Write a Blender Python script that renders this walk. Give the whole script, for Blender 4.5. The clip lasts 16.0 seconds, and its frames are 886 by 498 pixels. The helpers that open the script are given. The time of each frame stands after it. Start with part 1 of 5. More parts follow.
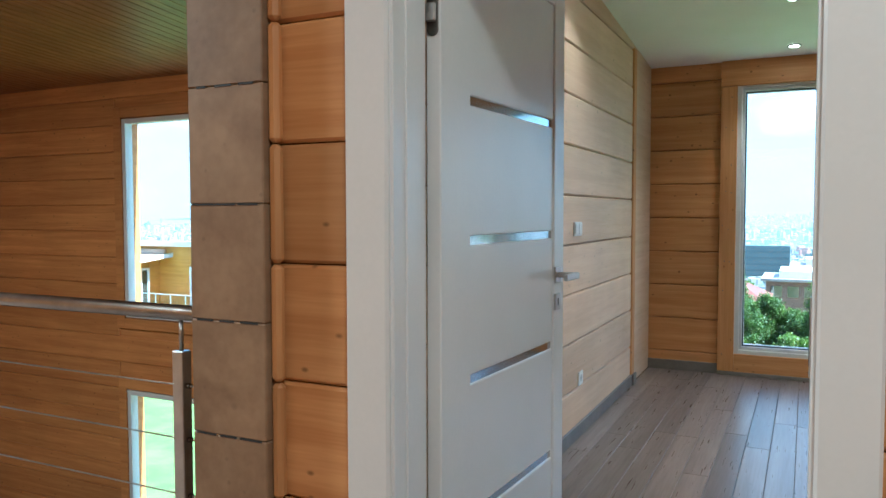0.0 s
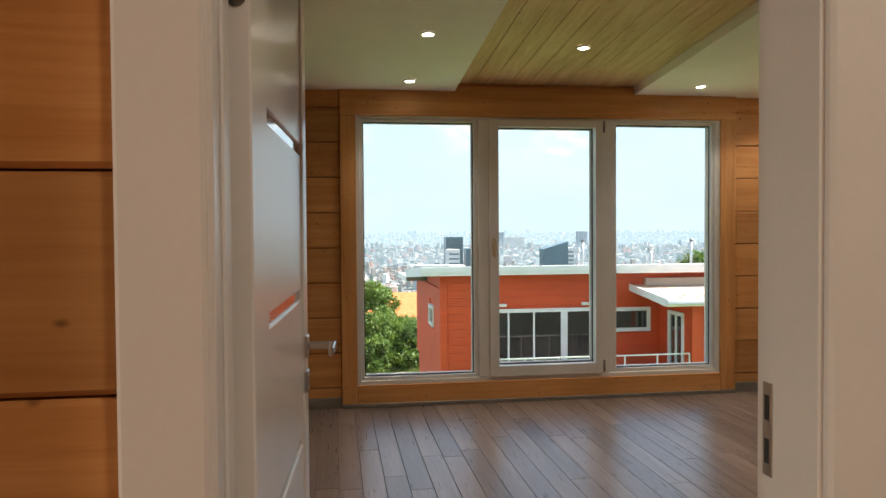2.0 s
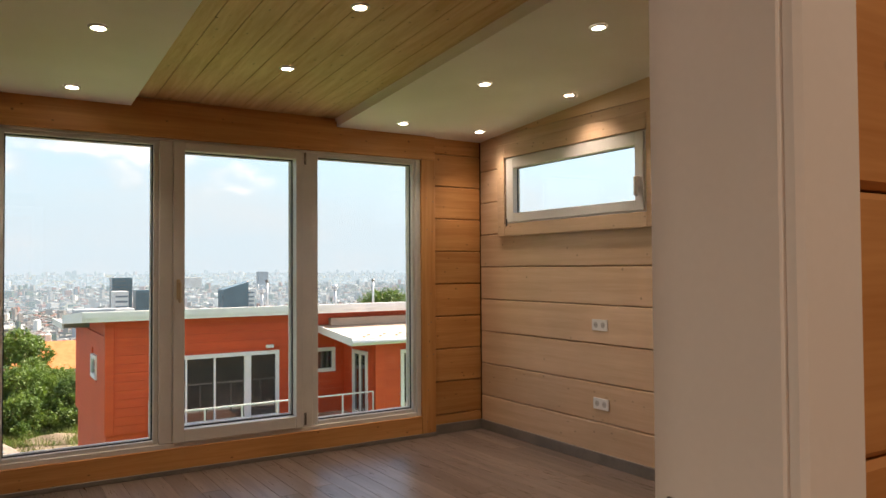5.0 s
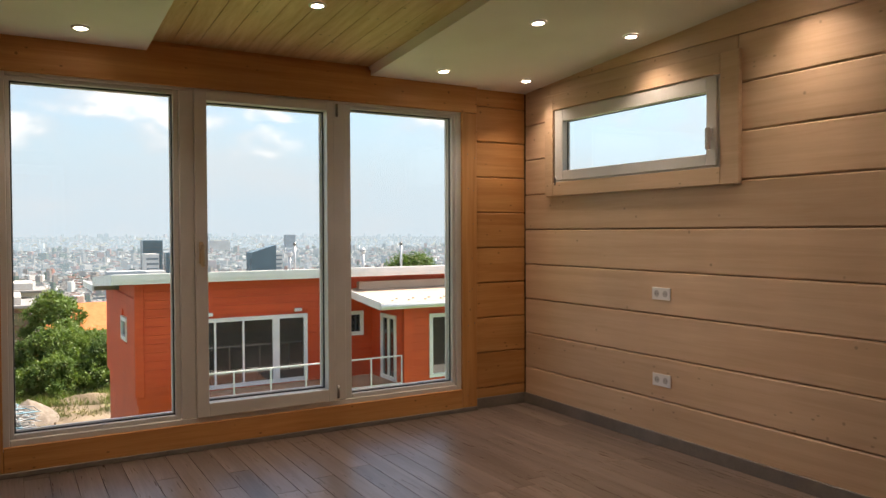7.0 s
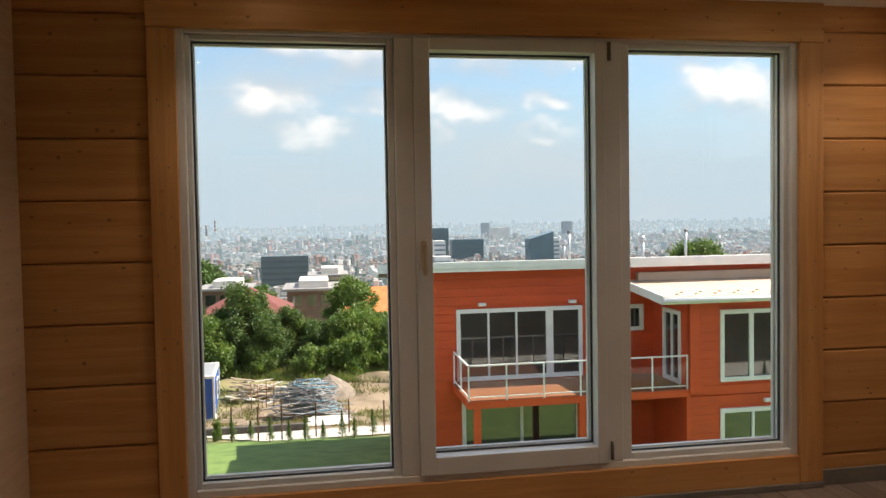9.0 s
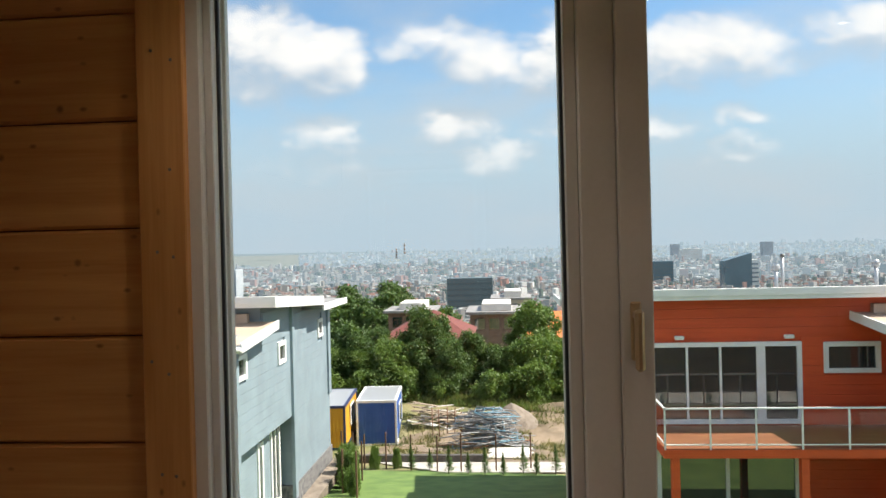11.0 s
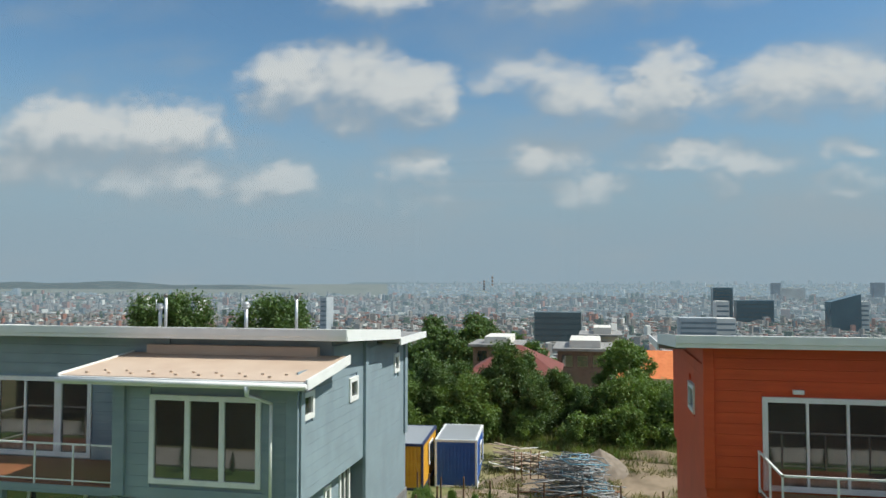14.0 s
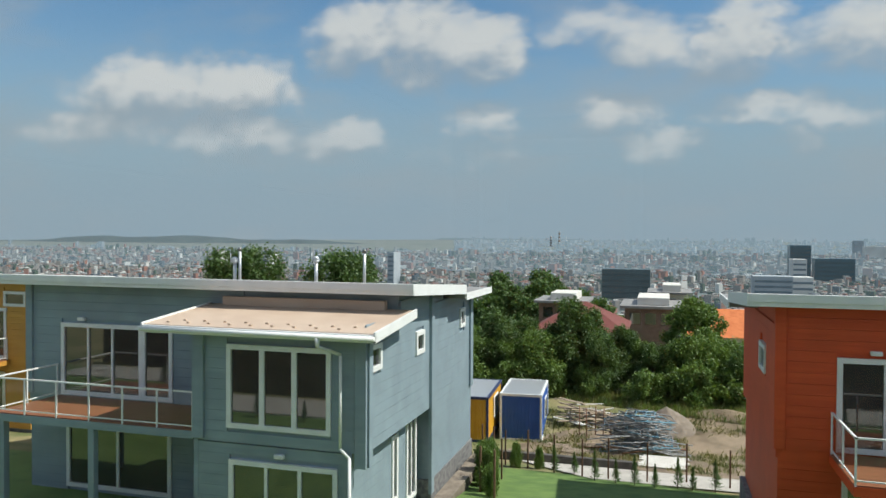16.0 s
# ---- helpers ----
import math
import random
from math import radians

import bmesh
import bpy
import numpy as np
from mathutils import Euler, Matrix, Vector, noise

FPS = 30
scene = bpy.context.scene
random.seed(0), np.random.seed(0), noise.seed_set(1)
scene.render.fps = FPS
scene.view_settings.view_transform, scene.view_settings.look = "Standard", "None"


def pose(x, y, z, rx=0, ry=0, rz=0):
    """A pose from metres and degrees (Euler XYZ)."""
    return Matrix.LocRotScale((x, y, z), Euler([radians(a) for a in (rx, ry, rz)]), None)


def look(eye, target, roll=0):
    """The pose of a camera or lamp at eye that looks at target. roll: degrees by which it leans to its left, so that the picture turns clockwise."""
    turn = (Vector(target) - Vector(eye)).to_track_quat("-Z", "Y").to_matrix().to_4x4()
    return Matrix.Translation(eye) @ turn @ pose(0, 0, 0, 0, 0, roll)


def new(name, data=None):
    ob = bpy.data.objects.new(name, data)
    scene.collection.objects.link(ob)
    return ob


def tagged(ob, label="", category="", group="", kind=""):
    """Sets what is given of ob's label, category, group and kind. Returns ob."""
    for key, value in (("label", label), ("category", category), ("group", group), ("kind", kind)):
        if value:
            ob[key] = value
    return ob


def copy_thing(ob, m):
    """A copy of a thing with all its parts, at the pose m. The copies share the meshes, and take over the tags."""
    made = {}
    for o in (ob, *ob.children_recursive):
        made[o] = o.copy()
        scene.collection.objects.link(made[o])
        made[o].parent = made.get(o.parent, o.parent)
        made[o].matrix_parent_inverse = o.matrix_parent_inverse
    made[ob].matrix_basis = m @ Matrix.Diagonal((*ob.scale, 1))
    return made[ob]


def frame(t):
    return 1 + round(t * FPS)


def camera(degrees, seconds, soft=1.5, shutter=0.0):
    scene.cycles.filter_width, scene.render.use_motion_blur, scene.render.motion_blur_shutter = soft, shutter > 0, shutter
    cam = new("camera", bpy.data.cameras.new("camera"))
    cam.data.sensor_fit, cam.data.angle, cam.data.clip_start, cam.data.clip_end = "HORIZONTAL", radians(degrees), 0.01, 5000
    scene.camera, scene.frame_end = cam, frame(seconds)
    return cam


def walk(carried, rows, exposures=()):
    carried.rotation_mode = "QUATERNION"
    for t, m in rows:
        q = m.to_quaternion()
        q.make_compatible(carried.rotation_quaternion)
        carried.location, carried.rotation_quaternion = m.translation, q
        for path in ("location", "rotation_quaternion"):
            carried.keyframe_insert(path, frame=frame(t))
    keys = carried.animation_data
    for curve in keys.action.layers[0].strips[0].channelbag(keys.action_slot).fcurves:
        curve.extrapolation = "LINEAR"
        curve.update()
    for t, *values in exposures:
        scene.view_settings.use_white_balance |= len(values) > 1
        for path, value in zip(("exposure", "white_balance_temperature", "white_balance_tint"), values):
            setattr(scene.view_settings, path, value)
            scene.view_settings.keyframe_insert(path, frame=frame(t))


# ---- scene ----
cam = camera(61.4, 16.0)
PATH = [
    (0, (0.443, -6.448, 1.311), (-0.431, -4.652, 1.213), -0.1),
    (0.5, (0.274, -6.378, 1.323), (-0.294, -4.461, 1.248), 1.2),
    (1, (0.059, -6.277, 1.347), (-0.152, -4.289, 1.275), 0.4),
    (1.5, (-0.084, -6.11, 1.346), (-0.085, -4.111, 1.279), 0.8),
    (2, (-0.226, -5.986, 1.396), (0.059, -4.007, 1.346), -0.4),
    (2.5, (-0.296, -5.931, 1.41), (0.196, -3.993, 1.391), -1.0),
    (3, (-0.257, -5.868, 1.498), (0.294, -3.946, 1.552), 0.7),
    (3.5, (-0.264, -5.834, 1.521), (0.278, -3.913, 1.641), 1.2),
    (4, (-0.219, -5.734, 1.497), (0.413, -3.844, 1.658), 0.3),
    (4.5, (-0.234, -5.566, 1.444), (0.687, -3.794, 1.55), -0.6),
    (4.7, (-0.217, -5.497, 1.414), (0.809, -3.783, 1.494), -0.3),
    (6.8, (-0.001, -5.079, 1.361), (1.133, -3.428, 1.33), -0.1),
    (7, (-0.03, -4.96, 1.386), (0.98, -3.234, 1.341), -0.2),
    (7.5, (0.103, -4.692, 1.373), (0.85, -2.838, 1.288), -1.3),
    (8, (0.244, -4.342, 1.421), (0.829, -2.43, 1.357), -1.8),
    (8.5, (0.432, -3.971, 1.419), (0.844, -2.014, 1.364), -0.1),
    (9, (0.56, -3.581, 1.422), (0.882, -1.609, 1.348), -1.0),
    (9.5, (0.681, -3.182, 1.466), (0.828, -1.188, 1.45), -1.1),
    (10, (0.769, -2.781, 1.485), (0.703, -0.782, 1.504), 0.4),
    (10.2, (0.774, -2.609, 1.473), (0.678, -0.611, 1.482), -0.1),
    (12.3, (0.601, -0.88, 1.468), (0.274, 1.093, 1.461), -1.4),
    (12.5, (0.593, -0.757, 1.462), (0.237, 1.212, 1.47), -1.4),
    (13, (0.611, -0.502, 1.476), (0.282, 1.47, 1.541), -1.6),
    (13.5, (0.654, -0.319, 1.508), (0.343, 1.653, 1.623), -1.0),
    (14, (0.674, -0.216, 1.507), (0.277, 1.743, 1.591), -0.0),
    (14.5, (0.662, -0.203, 1.533), (0.254, 1.755, 1.59), 0.6),
    (15, (0.679, -0.203, 1.514), (0.321, 1.764, 1.568), 3.2),
    (15.5, (0.712, -0.261, 1.512), (0.262, 1.688, 1.516), 4.5),
    (16, (0.705, -0.291, 1.507), (0.136, 1.626, 1.472), 0.3),
]
EXPOSURE = [(0, 3.15, 4680, -6), (0.5, 3.02, 5000, -4), (1.0, 2.86, 5350, 0), (1.5, 2.72, 5600, 3), (2.0, 2.36, 6700, 9), (3, 2.22, 7150, 15), (4.5, 2.14, 7450, 18), (7, 2.0, 7350, 18), (8, 1.9, 7300, 18), (9, 1.8, 7100, 15), (10.2, 1.72, 7000, 13), (12.3, 1.32, 6500, 11), (13, 1.05, 6450, 8), (14, 0.87, 6400, 8), (16, 0.85, 6400, 8)]
walk(cam, [(t, look(eye, target, roll)) for t, eye, target, roll in PATH], EXPOSURE)

# ---- light ----
SUN = Vector((0.62, 0.04, 0.78)).normalized()
world = bpy.data.worlds.new("sky")
scene.world = world
world.use_nodes = True


def build_sky():
    nt = world.node_tree
    nt.nodes.clear()
    N, L = nt.nodes.new, nt.links.new
    out, bg = N("ShaderNodeOutputWorld"), N("ShaderNodeBackground")
    sky = N("ShaderNodeTexSky")
    sky.sky_type, sky.sun_disc = "NISHITA", False
    sky.sun_elevation = math.asin(SUN.z)
    sky.sun_rotation = math.atan2(SUN.x, SUN.y)
    sky.air_density, sky.dust_density, sky.ozone_density = 1.2, 0.5, 2.5
    bg.inputs["Strength"].default_value = 0.09

    def calc(op, a, b=None, c=None, clamp=False):
        n = N("ShaderNodeMath")
        n.operation, n.use_clamp = op, clamp
        for i, v in enumerate((a, b, c)):
            if v is None:
                continue
            if isinstance(v, (int, float)):
                n.inputs[i].default_value = v
            else:
                L(v, n.inputs[i])
        return n.outputs[0]

    def ranged(v, a, b, c=0.0, d=1.0, smooth=True):
        n = N("ShaderNodeMapRange")
        if smooth:
            n.interpolation_type = "SMOOTHSTEP"
        L(v, n.inputs[0])
        for i, k in enumerate((a, b, c, d)):
            n.inputs[i + 1].default_value = k
        return n.outputs[0]

    def mixed(f, a, b):
        n = N("ShaderNodeMixRGB")
        for i, v in enumerate((f, a, b)):
            if isinstance(v, tuple):
                n.inputs[i].default_value = v
            else:
                L(v, n.inputs[i])
        return n.outputs[0]

    coord, split = N("ShaderNodeTexCoord"), N("ShaderNodeSeparateXYZ")
    L(coord.outputs["Generated"], split.inputs[0])
    x, y, z = split.outputs
    depth = calc("MAXIMUM", y, 0.05)
    # a sky chart ahead of the house: across and up
    u, v = calc("DIVIDE", x, depth), calc("DIVIDE", z, depth)

    def puff(uu, vv, scale, detail, rough, seed):
        c, n = N("ShaderNodeCombineXYZ"), N("ShaderNodeTexNoise")
        L(uu, c.inputs[0]), L(calc("MULTIPLY", vv, 1.5), c.inputs[1])
        c.inputs[2].default_value = seed
        L(c.outputs[0], n.inputs["Vector"])
        n.inputs["Scale"].default_value, n.inputs["Detail"].default_value, n.inputs["Roughness"].default_value = scale, detail, rough
        return n

    def cover(uu, vv):
        warp = puff(uu, vv, 11, 5, 0.6, 3.0)
        sw = N("ShaderNodeSeparateColor")
        L(warp.outputs["Color"], sw.inputs[0])
        wu = calc("ADD", uu, calc("MULTIPLY_ADD", sw.outputs[0], 0.16, -0.08))
        wv = calc("ADD", vv, calc("MULTIPLY_ADD", sw.outputs[1], 0.085, -0.0425))
        total = None
        for cu, cv, cw, ch, cd in CLOUDS:
            a = calc("MULTIPLY", calc("SUBTRACT", wu, cu), 1 / (1.1 * cw))
            d = calc("MULTIPLY", calc("SUBTRACT", wv, cv), 1 / (1.25 * ch))
            g = calc("MULTIPLY", calc("SUBTRACT", 1.0, calc("MULTIPLY_ADD", a, a, calc("MULTIPLY", d, d)), clamp=True), cd)
            total = g if total is None else calc("MAXIMUM", total, g)
        curl = puff(uu, vv, 16, 7, 0.58, 7.0)
        return calc("ADD", total, calc("MULTIPLY", calc("MULTIPLY_ADD", curl.outputs[0], 1.25, -0.68), calc("POWER", total, 0.55)))
    here, above = cover(u, v), cover(calc("ADD", u, 0.014), calc("ADD", v, 0.042))
    mask = ranged(here, 0.0, 0.8)
    lit = calc("SUBTRACT", here, calc("MULTIPLY", above, 0.85))
    shade = ranged(lit, -0.26, 0.62)
    cloud = mixed(shade, (2.05, 2.32, 2.55, 1), (4.0, 4.02, 4.0, 1))
    veil = calc("MULTIPLY", ranged(puff(u, calc("MULTIPLY", v, 2.0), 3.0, 5, 0.55, 1.0).outputs[0], 0.42, 0.70, 0.0, 0.55), ranged(z, 0.42, 0.20))
    tint = N("ShaderNodeMixRGB")
    tint.blend_type = "MULTIPLY"
    tint.inputs[0].default_value, tint.inputs[2].default_value = 1.0, (0.49, 0.615, 0.67, 1)
    L(sky.outputs[0], tint.inputs[1])
    blue = mixed(ranged(z, 0.30, 0.04, 0.0, 0.96), tint.outputs[0], HAZE)
    hazy = mixed(veil, blue, (2.2, 2.5, 2.75, 1))
    amount = calc("MULTIPLY", calc("MULTIPLY", mask, calc("MULTIPLY_ADD", shade, 0.4, 0.55)), ranged(z, 0.05, 0.2, 0.35, 1.0))
    # broken cumulus overhead and behind, out of view, added to raise the ambient light
    over = N("ShaderNodeTexNoise")
    L(coord.outputs["Generated"], over.inputs["Vector"])
    over.inputs["Scale"].default_value, over.inputs["Detail"].default_value = 4.5, 6
    behind = calc("MAXIMUM", ranged(z, 0.44, 0.62), ranged(y, 0.3, -0.1))
    roof_cloud = calc("MULTIPLY", ranged(over.outputs[0], 0.47, 0.6, 0.0, 0.9), calc("MULTIPLY", behind, ranged(z, 0.02, 0.2)))
    final = mixed(roof_cloud, mixed(amount, hazy, cloud), (4.6, 4.7, 4.7, 1))
    L(final, bg.inputs["Color"]), L(bg.outputs[0], out.inputs[0])


HAZE = (1.84, 2.40, 2.88, 1)
# banks of cumulus: across, up, half width, half height, density
CLOUDS = [
    (-0.42, 0.283, 0.108, 0.057, 1.0), (-0.33, 0.288, 0.086, 0.063, 1.0), (-0.26, 0.253, 0.097, 0.052, 1.0), (-0.33, 0.236, 0.097, 0.034, 0.9),
    (-0.09, 0.273, 0.097, 0.034, 0.7), (0.0, 0.248, 0.108, 0.046, 0.8), (0.085, 0.248, 0.081, 0.060, 1.0), (0.26, 0.243, 0.140, 0.046, 0.85),
    (-0.78, 0.228, 0.184, 0.057, 1.0), (-0.62, 0.218, 0.119, 0.052, 1.0), (-0.86, 0.173, 0.184, 0.040, 0.9), (-0.64, 0.151, 0.162, 0.037, 0.9), (-0.45, 0.138, 0.076, 0.034, 0.9),
    (-0.24, 0.155, 0.054, 0.032, 0.7), (-0.27, 0.113, 0.086, 0.023, 0.6), (-0.07, 0.158, 0.065, 0.028, 0.7), (0.0, 0.116, 0.076, 0.025, 0.8),
    (0.14, 0.160, 0.151, 0.025, 0.75), (0.158, 0.120, 0.049, 0.023, 0.9), (0.31, 0.163, 0.043, 0.021, 0.7), (0.31, 0.118, 0.065, 0.018, 0.6),
    (-0.3, 0.398, 0.097, 0.034, 0.75), (0.0, 0.393, 0.216, 0.057, 0.7), (0.60, 0.178, 0.130, 0.040, 0.8), (0.48, 0.268, 0.086, 0.034, 0.7), (0.85, 0.248, 0.216, 0.057, 0.8), (1.5, 0.458, 0.648, 0.172, 0.8),
]
build_sky()
sun = new("sun", bpy.data.lights.new("sun", "SUN"))
sun.data.energy, sun.data.angle, sun.data.color = 3.2, radians(0.6), (1.0, 0.95, 0.86)
sun.matrix_world = look(SUN * 50, (0, 0, 0))


# ---- materials ----
def material(name):
    m = bpy.data.materials.new(name)
    m.use_nodes = True
    nt = m.node_tree
    return m, nt, nt.nodes["Principled BSDF"], nt.nodes.new, nt.links.new


def surface(name, a, b, scale=8.0, rough=0.6, fine=60.0, bump=0.15, metal=0.0, spread=(0.35, 0.65), rnd=0.0, stretch=(1, 1, 1)):
    """Two tones mottled at two scales, with fine relief."""
    m, nt, p, N, L = material(name)
    co, mp = N("ShaderNodeTexCoord"), N("ShaderNodeMapping")
    mp.inputs["Scale"].default_value = stretch
    L(co.outputs["Object"], mp.inputs[0])
    n1, n2, ramp = N("ShaderNodeTexNoise"), N("ShaderNodeTexNoise"), N("ShaderNodeValToRGB")
    n1.inputs["Scale"].default_value, n1.inputs["Detail"].default_value = scale, 5
    n2.inputs["Scale"].default_value, n2.inputs["Detail"].default_value = fine, 3
    L(mp.outputs[0], n1.inputs[0]), L(mp.outputs[0], n2.inputs[0])
    add = N("ShaderNodeMath")
    add.operation = "MULTIPLY_ADD"
    L(n2.outputs[0], add.inputs[0])
    add.inputs[1].default_value = 0.35
    sub = N("ShaderNodeMath")
    sub.operation = "MULTIPLY_ADD"
    L(n1.outputs[0], sub.inputs[0])
    sub.inputs[1].default_value, sub.inputs[2].default_value = 1.0, -0.17
    L(sub.outputs[0], add.inputs[2])
    L(add.outputs[0], ramp.inputs[0])
    ramp.color_ramp.elements[0].position, ramp.color_ramp.elements[1].position = spread
    ramp.color_ramp.elements[0].color, ramp.color_ramp.elements[1].color = (*a, 1), (*b, 1)
    last = ramp.outputs[0]
    if rnd:
        info, hsv, mr = N("ShaderNodeObjectInfo"), N("ShaderNodeHueSaturation"), N("ShaderNodeMapRange")
        L(info.outputs["Random"], mr.inputs[0])
        mr.inputs[3].default_value, mr.inputs[4].default_value = 1 - rnd, 1 + rnd
        L(mr.outputs[0], hsv.inputs["Value"]), L(last, hsv.inputs["Color"])
        last = hsv.outputs[0]
    L(last, p.inputs["Base Color"])
    p.inputs["Roughness"].default_value, p.inputs["Metallic"].default_value = rough, metal
    if bump:
        bp = N("ShaderNodeBump")
        bp.inputs["Strength"].default_value, bp.inputs["Distance"].default_value = bump, 0.004
        L(n2.outputs[0], bp.inputs["Height"]), L(bp.outputs[0], p.inputs["Normal"])
    return m


def wood(name, axis, light, dark, rough=0.55, grain=34.0, knots=0.8, rnd=0.12, gloss=0.5, bump=0.12):
    """Sawn timber whose grain runs along axis 0, 1 or 2, with knots; each piece has its own tone and figure."""
    m, nt, p, N, L = material(name)
    co, info, off, mp = N("ShaderNodeTexCoord"), N("ShaderNodeObjectInfo"), N("ShaderNodeVectorMath"), N("ShaderNodeMapping")
    mul = N("ShaderNodeMath")
    mul.operation = "MULTIPLY"
    mul.inputs[1].default_value = 37.0
    L(info.outputs["Random"], mul.inputs[0])
    off.operation = "ADD"
    L(co.outputs["Object"], off.inputs[0]), L(mul.outputs[0], off.inputs[1])
    squeeze = [1.0, 1.0, 1.0]
    squeeze[axis] = 0.045
    mp.inputs["Scale"].default_value = squeeze
    L(off.outputs[0], mp.inputs[0])
    fib, big, wave = N("ShaderNodeTexNoise"), N("ShaderNodeTexNoise"), N("ShaderNodeTexNoise")
    for n, s, d in ((fib, grain * 4, 4), (wave, grain * 0.55, 3), (big, 1.3, 3)):
        n.inputs["Scale"].default_value, n.inputs["Detail"].default_value = s, d
    L(mp.outputs[0], fib.inputs[0]), L(mp.outputs[0], wave.inputs[0]), L(off.outputs[0], big.inputs[0])
    wave.inputs["Distortion"].default_value = 0.6
    mix1 = N("ShaderNodeMath")
    mix1.operation = "MULTIPLY_ADD"
    L(fib.outputs[0], mix1.inputs[0])
    mix1.inputs[1].default_value = 0.35
    L(wave.outputs[0], mix1.inputs[2])
    ramp = N("ShaderNodeValToRGB")
    ramp.color_ramp.elements[0].position, ramp.color_ramp.elements[1].position = 0.42, 0.85
    ramp.color_ramp.elements[0].color, ramp.color_ramp.elements[1].color = (*light, 1), (*dark, 1)
    L(mix1.outputs[0], ramp.inputs[0])
    # knots
    ks, vor = N("ShaderNodeMapping"), N("ShaderNodeTexVoronoi")
    kq = [3.6, 3.6, 3.6]
    kq[axis] = 2.1
    ks.inputs["Scale"].default_value = kq
    L(off.outputs[0], ks.inputs[0]), L(ks.outputs[0], vor.inputs["Vector"])
    kr = N("ShaderNodeMapRange")
    L(vor.outputs["Distance"], kr.inputs[0])
    kr.inputs[1].default_value, kr.inputs[2].default_value = 0.14, 0.05
    keep, kk = N("ShaderNodeMath"), N("ShaderNodeMath")
    keep.operation, keep.inputs[1].default_value = "GREATER_THAN", 0.55
    sep = N("ShaderNodeSeparateColor")
    L(vor.outputs["Color"], sep.inputs[0]), L(sep.outputs[0], keep.inputs[0])
    kk.operation = "MULTIPLY"
    L(kr.outputs[0], kk.inputs[0]), L(keep.outputs[0], kk.inputs[1])
    kstr = N("ShaderNodeMath")
    kstr.operation, kstr.inputs[1].default_value = "MULTIPLY", knots
    L(kk.outputs[0], kstr.inputs[0])
    # pin knots and nail holes
    pin, pr, most = N("ShaderNodeTexVoronoi"), N("ShaderNodeMapRange"), N("ShaderNodeMath")
    pin.inputs["Scale"].default_value = 6.0
    L(off.outputs[0], pin.inputs["Vector"]), L(pin.outputs["Distance"], pr.inputs[0])
    pr.inputs[1].default_value, pr.inputs[2].default_value, pr.inputs[4].default_value = 0.075, 0.03, knots
    most.operation = "MAXIMUM"
    L(kstr.outputs[0], most.inputs[0]), L(pr.outputs[0], most.inputs[1])
    knot = N("ShaderNodeMixRGB")
    knot.inputs[2].default_value = (*(c * 0.35 for c in dark), 1)
    L(most.outputs[0], knot.inputs[0]), L(ramp.outputs[0], knot.inputs[1])
    hsv, mr, mr2 = N("ShaderNodeHueSaturation"), N("ShaderNodeMapRange"), N("ShaderNodeMapRange")
    L(info.outputs["Random"], mr.inputs[0])
    mr.inputs[3].default_value, mr.inputs[4].default_value = 1 - rnd, 1 + rnd
    L(big.outputs[0], mr2.inputs[0])
    mr2.inputs[1].default_value, mr2.inputs[2].default_value = 0.3, 0.7
    mr2.inputs[3].default_value, mr2.inputs[4].default_value = 0.9, 1.1
    vv = N("ShaderNodeMath")
    vv.operation = "MULTIPLY"
    L(mr.outputs[0], vv.inputs[0]), L(mr2.outputs[0], vv.inputs[1]), L(vv.outputs[0], hsv.inputs["Value"])
    L(knot.outputs[0], hsv.inputs["Color"]), L(hsv.outputs[0], p.inputs["Base Color"])
    rr = N("ShaderNodeMapRange")
    L(fib.outputs[0], rr.inputs[0])
    rr.inputs[3].default_value, rr.inputs[4].default_value = rough - 0.1, rough + 0.12
    L(rr.outputs[0], p.inputs["Roughness"])
    p.inputs["Specular IOR Level"].default_value = gloss
    bp = N("ShaderNodeBump")
    bp.inputs["Strength"].default_value, bp.inputs["Distance"].default_value = bump, 0.003
    L(mix1.outputs[0], bp.inputs["Height"]), L(bp.outputs[0], p.inputs["Normal"])
    return m


def leafy(name, a, b):
    """Foliage: mottled green that lets part of the light through."""
    m = surface(name, a, b, 0.9, 0.55, 14, 0.0)
    nt = m.node_tree
    N, L = nt.nodes.new, nt.links.new
    p, out = nt.nodes["Principled BSDF"], nt.nodes["Material Output"]
    tl, mix, gain = N("ShaderNodeBsdfTranslucent"), N("ShaderNodeMixShader"), N("ShaderNodeMixRGB")
    gain.blend_type = "MULTIPLY"
    gain.inputs[0].default_value, gain.inputs[2].default_value = 1.0, (1.5, 1.45, 0.8, 1)
    L(p.inputs["Base Color"].links[0].from_socket, gain.inputs[1]), L(gain.outputs[0], tl.inputs[0])
    mix.inputs[0].default_value = 0.33
    L(p.outputs[0], mix.inputs[1]), L(tl.outputs[0], mix.inputs[2]), L(mix.outputs[0], out.inputs[0])
    return m


